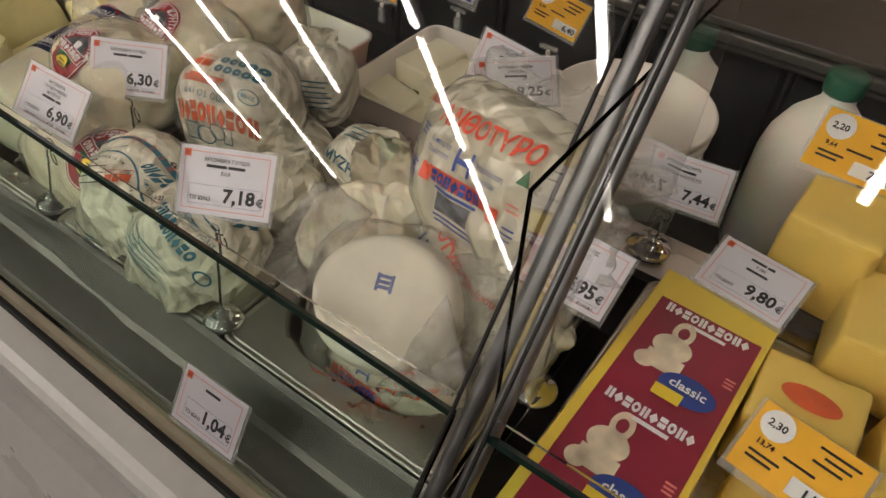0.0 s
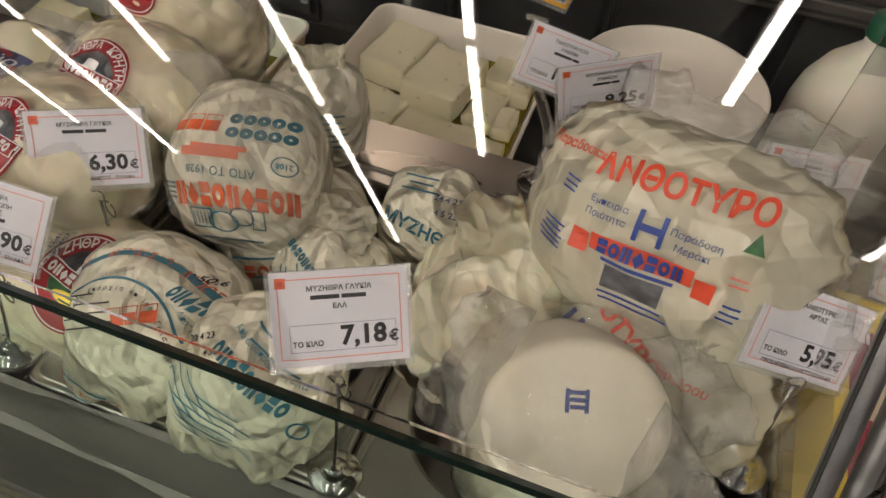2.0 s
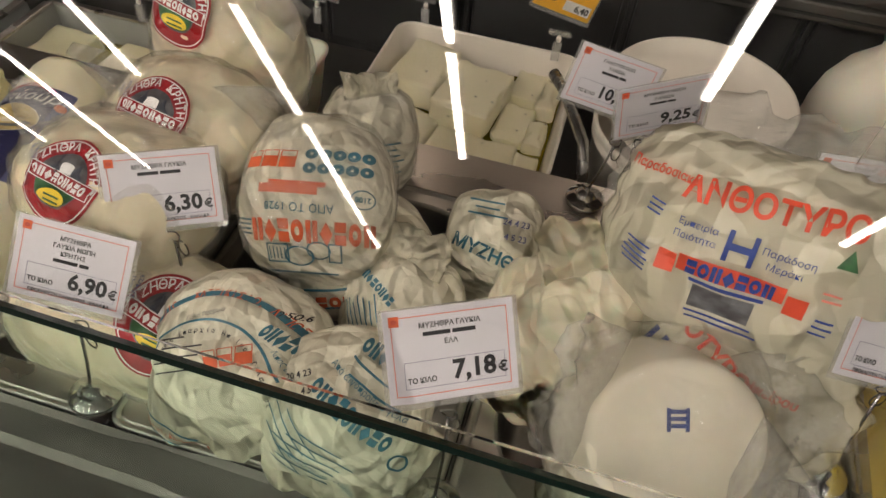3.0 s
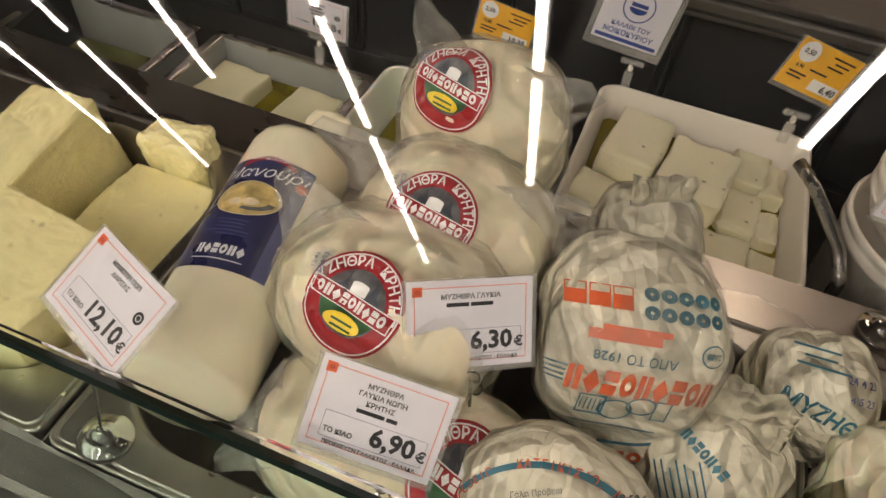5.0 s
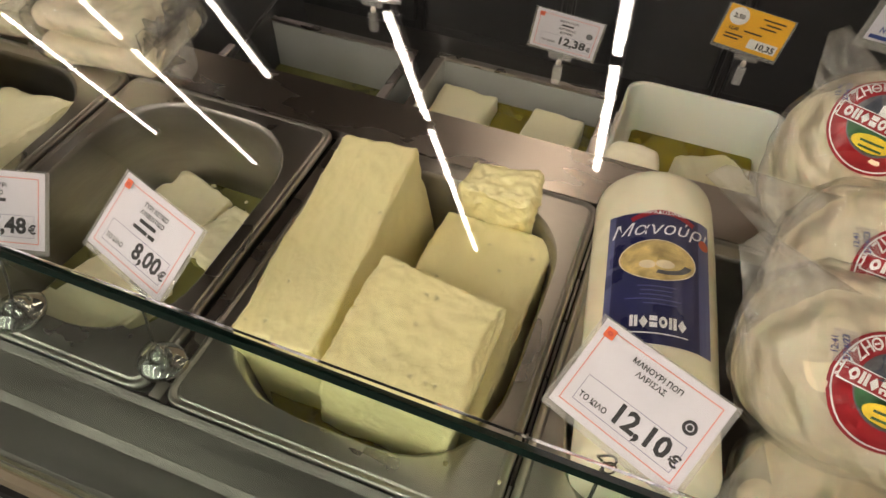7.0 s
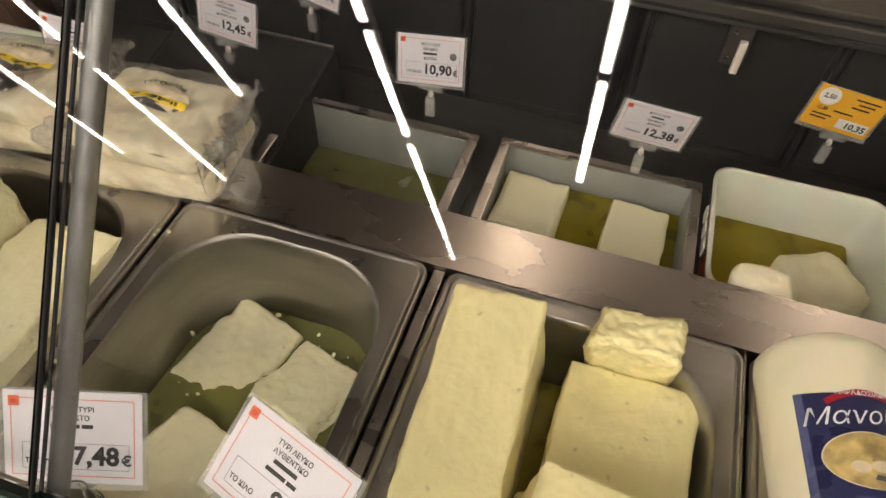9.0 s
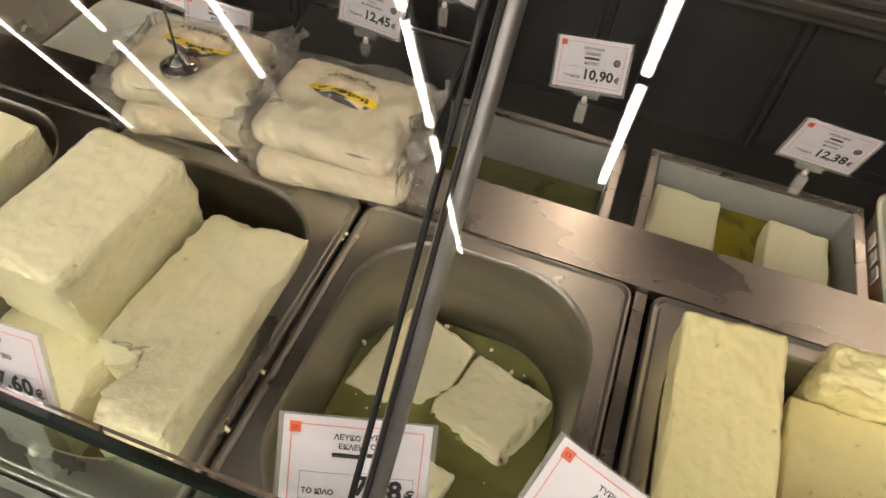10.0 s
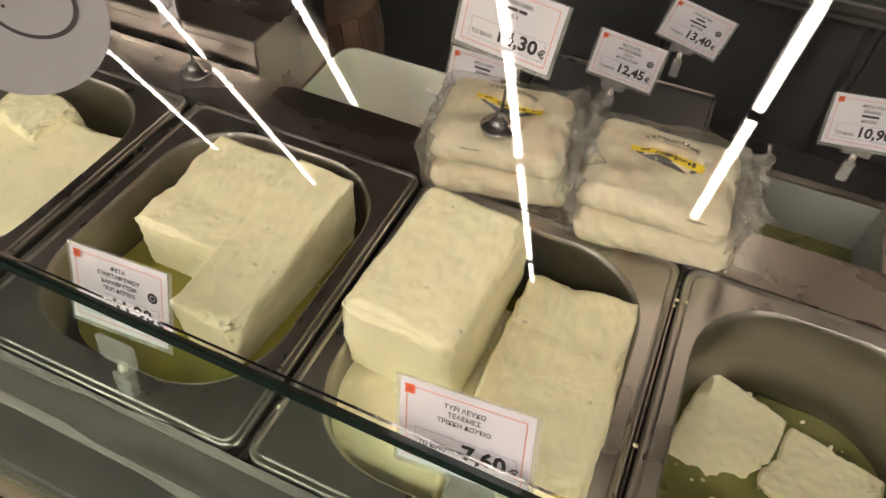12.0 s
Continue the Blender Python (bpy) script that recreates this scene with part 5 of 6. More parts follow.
# parcels of sweet whey cheese in waxed paper, with loose corners
front = facing((0, -0.04, 0.03), (-0.10, -0.60, 0.79), (0.1, 0.7, 0.66)) @ pose(0.010, 0.020, 0) @ Matrix.Scale(1.30, 4)
wrapped("parcel", pose(0.628, 0.062, 0.026, 0, 0, -6), 0.074, 0.066, 0.066, 21.0, PAPER, "whey cheese wrapped in crumpled waxed paper with teal stripes", (
    ("stripe", disc(bmesh.new(), 0.0, -0.030, 0.058, 0.066, 0, 0.955, 30, 30, 160, 1), front, TEAL),
    ("stripe", disc(bmesh.new(), 0.0, -0.030, 0.044, 0.050, 0, 0.97, 30, 40, 165, 1), front, TEAL),
    ("words", arc_text("ΠΡΟΒΕΙΟ - ΚΑΤΣΙΚΙΣΙΟ, ΛΙΠΟΣ ΕΠΙ ΞΗΡΟΥ", 0.0052, 0.051, 172, 4.2), front @ pose(0, -0.018, 0), ORANGE_RED),
    ("words", arc_text("Οδός Επαρχία Ηπείρου Γάλακτος", 0.0034, 0.034, 165, 5.2), front @ pose(0, -0.022, 0), INK),
    ("jar_print", moved(shrunk(jars(), 0.70), 0.004, 0.002, 36), front, ORANGE_RED),
    ("fruit_print", moved(brand_marks(0.030, 0.0075, 7, 8), 0.026, 0.022, -8), front, TEAL),
    ("words", moved(text_mesh("12.50.6", 0.0048, bold=0.02), 0.016, 0.033, 14), front, INK),
    ("small_print", moved(rows_of_bars(0.040, 4, 0.0055, 0.0009, 0.3, 23), -0.030, -0.004, 34), front, INK),
    ("words", moved(text_mesh("Γάλα Πρόβειο", 0.0036), -0.020, 0.016, 40), front, INK),
    ("words", moved(text_mesh("Λίπος επί ξηρού", 0.0036), 0.034, 0.008, -34), front, TEAL),
    ("stripe", moved(disc(bmesh.new(), 0.0, -0.034, 0.066, 0.078, 0, 0.965, 30, 10, 75, 1), 0.004, 0), front, TEAL),
    ("stripe", rows_of_bars(0.060, 1, 0.008, 0.0016, 0.1, 3), facing((-0.02, -0.06, -0.012), (-0.2, -0.9, 0.4)), TEAL),
    ("words", text_mesh("ΠΡΟΒΕΙΟ - ΚΑΤΣΙΚΙΣΙΟ", 0.0055, 0, 0), facing((-0.015, -0.06, -0.021), (-0.2, -0.9, 0.4)), ORANGE_RED),
    ("stripe", rows_of_bars(0.060, 1, 0.008, 0.0010, 0.1, 4), facing((-0.02, -0.06, -0.026), (-0.2, -0.9, 0.4)), TEAL),
), 2.2, 0.009, 0.0024, (), hems=((0.074, 0.066, 0.012, 0.036, 0.20, 21.0, 170, 310, 0.35),))
front = facing((0, -0.04, 0.03), (-0.05, -0.66, 0.75), (-0.15, 0.7, 0.7)) @ pose(0.0, 0.008, 0) @ Matrix.Scale(1.15, 4)
wrapped("parcel", pose(0.722, 0.052, 0.022, 0, 0, 8), 0.070, 0.060, 0.058, 22.0, PAPER, "whey cheese wrapped in crumpled waxed paper with teal print", (
    ("brand_print", moved(brand_marks(0.060, 0.0105, 9, 12), 0.012, 0.006, -38), front, TEAL),
    ("small_print", moved(rows_of_bars(0.06, 6, 0.0052, 0.0009, 0.3, 6), -0.006, -0.012, -32), front, TEAL),
    ("small_print", moved(rows_of_bars(0.05, 2, 0.008, 0.0013, 0.3, 7), 0.026, 0.026, -36), front, TEAL),
    ("words", moved(text_mesh("Από αιγοπρόβειο γάλα", 0.0055), 0.020, 0.016, -38), front, TEAL),
    ("words", moved(text_mesh("Παρασκευάζεται στην Ελλάδα", 0.0042), -0.014, -0.030, -40), front, TEAL),
    ("brand_print", moved(brand_marks(0.046, 0.008, 7, 4), 0.034, 0.034, -30), front, TEAL),
    ("small_print", moved(rows_of_bars(0.05, 4, 0.0058, 0.0008, 0.3, 26), -0.020, -0.002, -60), front, TEAL),
    ("stamp_print", disc(bmesh.new(), 0.038, -0.026, 0.006, None, 0, 0.75, 20, layers=1), front, TEAL),
    ("words", moved(text_mesh("20 4 23", 0.0055, bold=0.02), -0.022, 0.026, 14), front, INK),
    ("words", moved(text_mesh("4 5", 0.0055, bold=0.02), -0.016, 0.017, 14), front, INK),
), 2.2, 0.009, 0.0024, ((0.05, 0.04, pose(-0.03, -0.02, 0.050, -70, 0, 25)),), hems=((0.070, 0.060, 0.010, 0.030, 0.30, 22.0, 205, 345, 0.55),))
front = facing((0, -0.035, 0.025), (0.0, -0.62, 0.78), (0.1, 0.7, 0.7))
wrapped("parcel", pose(0.722, 0.165, 0.010, 0, 0, -20), 0.056, 0.050, 0.056, 23.0, PAPER, "whey cheese in twisted waxed paper with teal print", (
    ("brand_print", moved(brand_marks(0.04, 0.008, 7, 15), 0.0, 0.020, -8), front, TEAL),
    ("small_print", moved(rows_of_bars(0.035, 7, 0.005, 0.0013, 0.3, 11), 0.010, 0.005, -40), front, TEAL),
), 2.2, 0.010, 0.0029, ((0.06, 0.035, pose(0.01, 0.0, 0.050, 40, 0, 10)), (0.045, 0.03, pose(-0.035, 0.0, 0.035, 70, 0, 60))))
front = facing((0, -0.03, 0.03), (-0.10, -0.66, 0.75), (0.12, 0.7, 0.7)) @ pose(0.0, 0.010, 0) @ Matrix.Scale(1.25, 4)
wrapped("parcel", pose(0.789, 0.240, 0.022, 0, 0, 8), 0.046, 0.042, 0.056, 24.0, PAPER, "small whey cheese in folded paper with a date stamp", (
    ("words", moved(text_mesh("24 4 23", 0.006, bold=0.02), 0.012, 0.014, 4), front, LILAC),
    ("words", moved(text_mesh("4 5 23", 0.006, bold=0.02), 0.014, 0.004, 4), front, LILAC),
    ("words", moved(text_mesh("ΜΥΖΗΘΡΑ", 0.0125, 0, 0, bold=0.03), 0.002, -0.014, -10), front, TEAL),
    ("small_print", moved(rows_of_bars(0.034, 3, 0.005, 0.0014, 0.3, 14), -0.010, 0.026, 4), front, TEAL),
), 3.2, 0.005, 0.0020)

# crumpled cloth-like paper bundle
wrapped("bundle", pose(0.868, 0.158, 0.028, 0, 0, 10), 0.066, 0.072, 0.070, 25.0, CREAM_WRAP, "cheese wrapped in plain crumpled cream plastic", (), 2.3, 0.015, 0.0042, ((0.06, 0.05, pose(0.005, 0.01, 0.062, 40, 0, 30)), (0.07, 0.05, pose(0.03, 0.05, 0.045, 10, 0, -40))), cscale=20, hems=((0.064, 0.070, 0.030, 0.045, 0.18, 25.0, 170, 350, 0.2),))

# large soft bag of fresh whey cheese, printed in red and blue; its flat face is its local z
def soft_bag(m, rx, ry, rz, seed, label, prints, ears):
    ob = thing("cheese_bag", m, label, "cheese", "bagged whey cheeses")
    part("cheese", blob(rx * 0.88, ry * 0.86, rz * 0.80, seed, 2.4, 0.005, 13, 0, 20, 40, 28), WHITE_CHEESE, ob, "fresh white whey cheese", smooth=True)
    skin = part("bag", pillow(rx * 1.17, ry * 1.12, rz * 1.12, seed, 0.004, 0.0020, 26), MILKY_FILM, ob, "milky crumpled plastic bag", smooth=True)
    tree = tree_of(skin)
    for what, bm, ink in prints:
        part(what, stick(bm, tree, Matrix(), 0.0042 if what in ("brand_print", "words") else 0.0022), ink, ob)
    for k, (w, h, pm) in enumerate(ears):
        part("bag_neck", flap(w, h, seed + k, 0.012, 30), LOOSE_FILM, ob, smooth=True).matrix_basis = pm
    return ob


def bag_prints():
    return (
        ("words", moved(text_mesh("ΑΝΘΟΤΥΡΟ", 0.0205, 0, 0, bold=0.03), 0.010, 0.046, 2), RED),
        ("words", moved(text_mesh("Παραδοσιακό", 0.0080, 0, 0, bold=0.02), -0.066, 0.052, 2), RED),
        ("emblem", moved(quad(quad(quad(bmesh.new(), -0.010, -0.0065, -0.011, 0.011, 0, 1, 4), 0.0065, 0.010, -0.011, 0.011, 0, 1, 4), -0.0065, 0.0065, -0.0025, 0.0025, 0, 3, 1), 0.0, 0.022), BLUE),
        ("ribbon", quad(bmesh.new(), -0.036, 0.036, -0.0065, 0.0065, 0, 12, 3), RED),
        ("ribbon_end", quad(quad(bmesh.new(), -0.051, -0.0375, -0.011, 0.004, 0, 3, 3), 0.0375, 0.051, -0.013, 0.002, 0, 3, 3), RED),
        ("brand_print", brand_marks(0.060, 0.011, 7, 9), BLUE),
        ("small_print", moved(rows_of_bars(0.056, 1, 0.005, 0.0026, 0.05, 2), 0, -0.0115), BLUE),
        ("picture", moved(quad(bmesh.new(), -0.021, 0.021, -0.009, 0.009, 0, 6, 4), 0.0, -0.022), SLATE),
        ("words", text_mesh("Εμπειρία", 0.0068, -0.030, 0.027), BLUE),
        ("words", text_mesh("Ποιότητα", 0.0068, -0.030, 0.018), BLUE),
        ("words", text_mesh("Παράδοση", 0.0068, 0.030, 0.024), BLUE),
        ("words", text_mesh("Μεράκι", 0.0068, 0.030, 0.015), BLUE),
        ("tree_print", moved(disc(bmesh.new(), 0, 0, 0.0075, 0.009, 0, 0, 3, 90, 450, 2), 0.063, 0.034), GREEN),
        ("small_print", moved(rows_of_bars(0.024, 5, 0.0042, 0.0014, 0.2, 13), -0.066, 0.000, -10), BLUE),
        ("small_print", moved(rows_of_bars(0.014, 3, 0.0042, 0.0014, 0.2, 16), -0.062, 0.034, -8), BLUE),
        ("small_print", moved(rows_of_bars(0.016, 2, 0.005, 0.0016, 0.2, 17), 0.062, 0.010, -4), PALE_RED),
        ("small_print", moved(rows_of_bars(0.016, 3, 0.005, 0.0016, 0.2, 19), 0.064, -0.010, -4), BLUE),
        ("small_print", moved(rows_of_bars(0.056, 2, 0.005, 0.0018, 0.2, 18), 0.004, -0.036), BLUE),
    )


n = Vector((-0.30, -0.87, 0.39)).normalized()
x = (Vector((0.95, -0.27, 0.13)) - n * Vector((0.95, -0.27, 0.13)).dot(n)).normalized()
y = n.cross(x)
face = Matrix((x, y, n)).transposed().to_4x4()
face.translation = Vector((0.963, 0.160, 0.148)) - n * 0.056
large_bag = soft_bag(face, 0.094, 0.074, 0.050, 31.0, "large soft bag of fresh whey cheese printed red and blue", bag_prints(),
         ((0.15, 0.050, pose(0.01, 0.062, 0.006, -20, 0, -4)), (0.07, 0.060, pose(0.080, 0.0, 0.004, -10, 0, -80)), (0.06, 0.04, pose(-0.075, 0.02, 0.0, -10, 0, 70))))
film_corner(large_bag, (1.018, 0.222, 0.188), (1.046, 0.222, 0.110), (1.116, 0.268, 0.160), 35.0)
lower = face.copy()
lower.translation = Vector((0.985, 0.130, 0.058)) - n * 0.040
soft_bag(lower @ pose(0, 0, 0, -12, 0, -6), 0.088, 0.056, 0.044, 32.0, "soft bag of fresh whey cheese under a larger bag", (
    ("words", moved(text_mesh("ΑΝΘΟΤΥΡΟ", 0.0175, 0, 0, bold=0.04), -0.030, 0.022, -25), RED),
    ("words", moved(text_mesh("Ηπείρου", 0.0100, 0, 0, bold=0.03), 0.034, 0.008, 0), RED),
    ("emblem", moved(quad(quad(bmesh.new(), -0.008, -0.004, -0.008, 0.008, 0, 1, 3), 0.002, 0.006, -0.008, 0.008, 0, 1, 3), -0.052, 0.008, -20), BLUE),
), ((0.09, 0.04, pose(0.03, -0.04, 0.0, 20, 0, 190)),))

# drained basket cheese: flat pale oval face under clear film
axis = Vector((0.119, 0.035, -0.004)).cross(Vector((-0.055, 0.060, 0.060))).normalized()
tilt = facing((0.956, 0.066, 0.080), axis, (-0.3, 0.7, 0.7))
cake = thing("whey_cheese", tilt, "oval white whey cheese with a flat face and blue date stamp", "cheese", "bagged whey cheeses")
body = bmesh.new()
loops = []
for rr, zz in ((0.046, -0.105), (0.060, -0.098), (0.066, -0.070), (0.063, -0.035), (0.0595, -0.012), (0.0575, -0.003), (0.0555, 0.0012), (0.050, 0.0022), (0.040, 0.0016), (0.020, 0.0026), (0.008, 0.0024)):
    loops.append([((rr + 0.0012 * lumps((math.cos(a), math.sin(a), zz * 20), 1.5, 5)) * math.cos(a) * 1.12, rr * 0.98 * math.sin(a), zz + 0.0008 * lumps((rr * 30, a, 0), 2, 7)) for a in [2 * math.pi * k / 56 for k in range(56)]])
rings(body, loops, True, True, True)
bmesh.ops.recalc_face_normals(body, faces=body.faces)
face = part("cheese", body, CURD, cake, smooth=True)
part("date_stamp", stick(moved(quad(quad(rows_of_bars(0.012, 3, 0.0048, 0.003, 0.15, 3), -0.008, -0.005, -0.012, 0.004), 0.005, 0.008, -0.012, 0.004), 0.0, 0.019, -4), tree_of(face), Matrix(), 0.0005), BLUE, cake)
pouch = part("bag", blob(0.081, 0.076, 0.060, 41.0, 3.2, 0.003, 14, 0.0022, 36, 130, 84), FILM, cake, "clear crumpled bag", smooth=True)
pouch.matrix_basis = pose(0.002, -0.003, -0.050)
skin = tree_of(pouch)
side = facing((-0.020, -0.064, 0.004), (-0.25, -0.90, 0.25), (0, 0.25, 0.95))
for what, bm, ink in (("ribbon", moved(quad(bmesh.new(), -0.034, 0.034, -0.007, 0.007, 0, 12, 2), 0.0, -0.008, -4), RED), ("brand_print", moved(brand_marks(0.056, 0.011, 7, 9), 0, -0.007, -4), BLUE), ("words", moved(text_mesh("ΑΝΘΟΤΥΡΟ", 0.020, 0, 0, bold=0.03), 0.02, 0.016, 0), RED), ("emblem", moved(quad(quad(bmesh.new(), -0.008, -0.004, -0.008, 0.008, 0, 1, 3), 0.002, 0.006, -0.008, 0.008, 0, 1, 3), -0.012, 0.010), BLUE)):
    p = part(what, stick(bm, skin, side, 0.001 if what != "brand_print" else 0.002), ink, cake)
    p.matrix_basis = pouch.matrix_basis
for k, (w, h, pm) in enumerate(((0.10, 0.05, pose(-0.05, 0.03, -0.005, 30, 0, 60)), (0.12, 0.055, pose(0.05, -0.045, -0.02, -40, 0, 220)), (0.09, 0.05, pose(0.065, 0.01, -0.02, 20, 0, -70)))):
    f = part("bag_neck", flap(w, h, 42.0 + k, 0.012, 40), LOOSE_FILM, cake, smooth=True)
    f.matrix_basis = pm

film_corner(cake, (1.005, 0.092, 0.100), (0.985, 0.022, 0.030), (1.055, 0.040, 0.072), 43.0)

# printed bag of the same cheese under the flat one, down in the pan
n = Vector((-0.22, -0.84, 0.50)).normalized()
x = (Vector((0.97, -0.12, 0.10)) - n * Vector((0.97, -0.12, 0.10)).dot(n)).normalized()
sunk = Matrix((x, n.cross(x), n)).transposed().to_4x4()
sunk.translation = Vector((0.954, 0.034, -0.012)) - n * 0.040
soft_bag(sunk, 0.074, 0.044, 0.036, 33.0, "printed bag of fresh whey cheese sunk in a pan", tuple((what, shrunk(bm, 0.80), ink) for what, bm, ink in bag_prints()[2:9]) + (
    ("words", moved(text_mesh("ΑΝΘΟΤΥΡΟ", 0.0150, 0, 0, bold=0.03), 0.004, 0.032, -8), RED),), ())

# ---- the log of soft white cheese with its navy label ----
log_m = Matrix.Translation((0.333, 0.178, 0.026)) @ Vector((0.040, -0.245, -0.010)).to_track_quat("-Y", "Z").to_matrix().to_4x4()
log = thing("cheese_log", log_m, "thick white cheese log with a navy blue label", "cheese")
R = 0.0495
prof = [(0.030, -0.1305), (0.0440, -0.1295), (0.0478, -0.1265), (R, -0.120), (R * 1.01, -0.05), (R * 1.015, 0.0), (R * 1.01, 0.06), (R, 0.114), (0.0480, 0.1215), (0.0440, 0.1250), (0.030, 0.1268), (0.008, 0.1272)]
bm = bmesh.new()
rings(bm, [[((r + 0.0009 * lumps((math.cos(a), math.sin(a), y * 12), 1.2, 4)) * math.cos(a), y, (r + 0.0009 * lumps((math.cos(a), math.sin(a), y * 12), 1.2, 4)) * math.sin(a)) for a in [2 * math.pi * k / 56 for k in range(56)]] for r, y in prof], True, True, True)
bmesh.ops.recalc_face_normals(bm, faces=bm.faces)
core = part("cheese", bm, LOG_SKIN, log, smooth=True)
skin = tree_of(core)
top = facing((0.004, 0.020, 0), (-0.10, -0.16, 1.0), (0, 1, 0))
for what, bm, lift, ink in (
    ("label", quad(bmesh.new(), -0.041, 0.034, -0.060, 0.060, 0, 24, 6), 0.0006, NAVY),
    ("label_side", quad(bmesh.new(), 0.0255, 0.0345, -0.060, 0.060, 0, 5, 6), 0.0010, LILAC),
    ("label_side", quad(bmesh.new(), -0.0415, -0.037, -0.060, 0.060, 0, 5, 6), 0.0010, LILAC),
    ("label_band", moved(disc(bmesh.new(), 0, -0.008, 0.052, 0.071, 0, 0.93, 16, 62, 118, 1), -0.002, 0), 0.0012, CRIMSON),
    ("words", text_mesh("ΠΑΡΑΔΟΣΙΑΚΟ", 0.0048, -0.002, 0.0585, bold=0.02), 0.0016, WHITE_INK),
    ("words", moved(text_mesh("Μανούρι", 0.0175, 0, 0, slant=0.35), -0.004, 0.038, 4), 0.0012, WHITE_INK),
    ("picture", disc(bmesh.new(), -0.005, 0.013, 0.0275, 0.0185, 0, 0, 32, layers=4), 0.0012, STRAW),
    ("picture_edge", disc(bmesh.new(), -0.005, 0.013, 0.0282, 0.0192, 0, 0.965, 32, layers=1), 0.0014, CREAM),
    ("picture_sheep", disc(disc(bmesh.new(), -0.013, 0.008, 0.006, 0.004, 0, 0, 14, layers=1), 0.0, 0.009, 0.007, 0.004, 0, 0, 14, layers=1), 0.0017, CREAM),
    ("picture_sheep", disc(bmesh.new(), 0.000, 0.012, 0.020, 0.0125, 0, 0.72, 14, 250, 350, 1), 0.0019, SLATE),
    ("small_print", moved(rows_of_bars(0.046, 5, 0.0038, 0.0009, 0.3, 5), -0.005, -0.012), 0.0012, LILAC),
    ("brand_print", moved(brand_marks(0.040, 0.0095, 6, 31), -0.004, -0.042), 0.0012, WHITE_INK),
    ("small_print", moved(rows_of_bars(0.05, 1, 0.004, 0.0010, 0.1, 6), -0.004, -0.052), 0.0012, WHITE_INK),
    ("seal", disc(bmesh.new(), 0.0300, 0.038, 0.0042, 0.0048, 0, 0, 16, layers=1), 0.0014, ORANGE_RED),
):
    part(what, stick(bm, skin, top, lift), ink, log)


# ---- rear row: bins, tubs, tray, bucket ----
def steel_bin(x0, x1, y0, y1, top, depth, label):
    ob = thing("steel_bin", pose((x0 + x1) / 2, (y0 + y1) / 2, top), label, "food bin", "steel bins in the rear row")
    w, h, t = (x1 - x0) / 2, (y1 - y0) / 2, 0.004
    for a in ((-w, w, -h, -h + t), (-w, w, h - t, h), (-w, -w + t, -h + t, h - t), (w - t, w, -h + t, h - t)):
        part("wall", boxed(*a, -depth, 0.0), LINER, ob)
    part("bottom", boxed(-w, w, -h, h, -depth - 0.003, -depth), LINER, ob)
    for a in ((-w - 0.008, w + 0.008, -h - 0.006, -h + 0.005), (-w - 0.008, w + 0.008, h - 0.005, h + 0.006), (-w - 0.008, -w + 0.005, -h + 0.005, h - 0.005), (w - 0.005, w + 0.008, -h + 0.005, h - 0.005)):
        part("rim", boxed(*a, 0.0005, 0.006, bevel=0.0018), STEEL, ob)
    return ob


def liquid(x0, x1, y0, y1, z, mat, label):
    return solo("brine", boxed(x0, x1, y0, y1, z - 0.003, z), mat, Matrix(), label, "brine", "brine in the bins")


RB = -0.099
steel_bin(-0.010, 0.232, 0.430, 0.616, RB, 0.090, "open steel bin of white cheese standing in brine")
liquid(-0.005, 0.227, 0.435, 0.611, RB - 0.048, YELLOW_BRINE, "yellow brine in a steel bin")
cheese(0.082, 0.100, 0.05, 0.040, 0.545, RB - 0.022, -2, 0, -2, FETA, "block of feta in a rear steel bin", "feta in the rear bins", n=8)
cheese(0.072, 0.100, 0.05, 0.172, 0.530, RB - 0.014, -2, 0, -3, FETA, "block of feta in a rear steel bin", "feta in the rear bins", n=8)
cheese(0.082, 0.060, 0.05, 0.040, 0.470, RB - 0.024, -2, 0, -2, FETA, "block of feta in a rear steel bin", "feta in the rear bins", n=8)
steel_bin(-0.296, -0.054, 0.430, 0.608, RB, 0.090, "nearly empty steel bin in the rear row")
liquid(-0.291, -0.059, 0.435, 0.603, RB - 0.074, BRINE, "a little cloudy brine in a steel bin")
cheese(0.10, 0.05, 0.02, -0.150, 0.465, RB - 0.062, -2, 0, -4, FETA, "flat remnant of feta in a bin", "feta in the rear bins", n=6)
cheese(0.05, 0.04, 0.02, -0.225, 0.480, RB - 0.062, -2, 0, 10, FETA, "flat remnant of feta in a bin", "feta in the rear bins", n=6)

# black covered well beyond the bins
well = thing("bin_cover", pose(-0.385, 0.600, -0.085, 9, 0, 0), "sloping black cover over a rear bin", "cover")
part("lid", boxed(-0.135, 0.10, -0.13, 0.09, -0.004, 0.004, bevel=0.002), BLACK, well)
part("edge", boxed(-0.135, 0.10, -0.136, -0.1305, -0.004, 0.008, bevel=0.001), STEEL, well)
part("edge", boxed(-0.135, 0.10, 0.0905, 0.095, -0.004, 0.007, bevel=0.001), STEEL, well)
part("side", boxed(-0.139, -0.1355, -0.13, 0.09, -0.09, 0.004), BLACK, well)
part("side", boxed(0.1005, 0.104, -0.13, 0.09, -0.09, 0.004), BLACK, well)


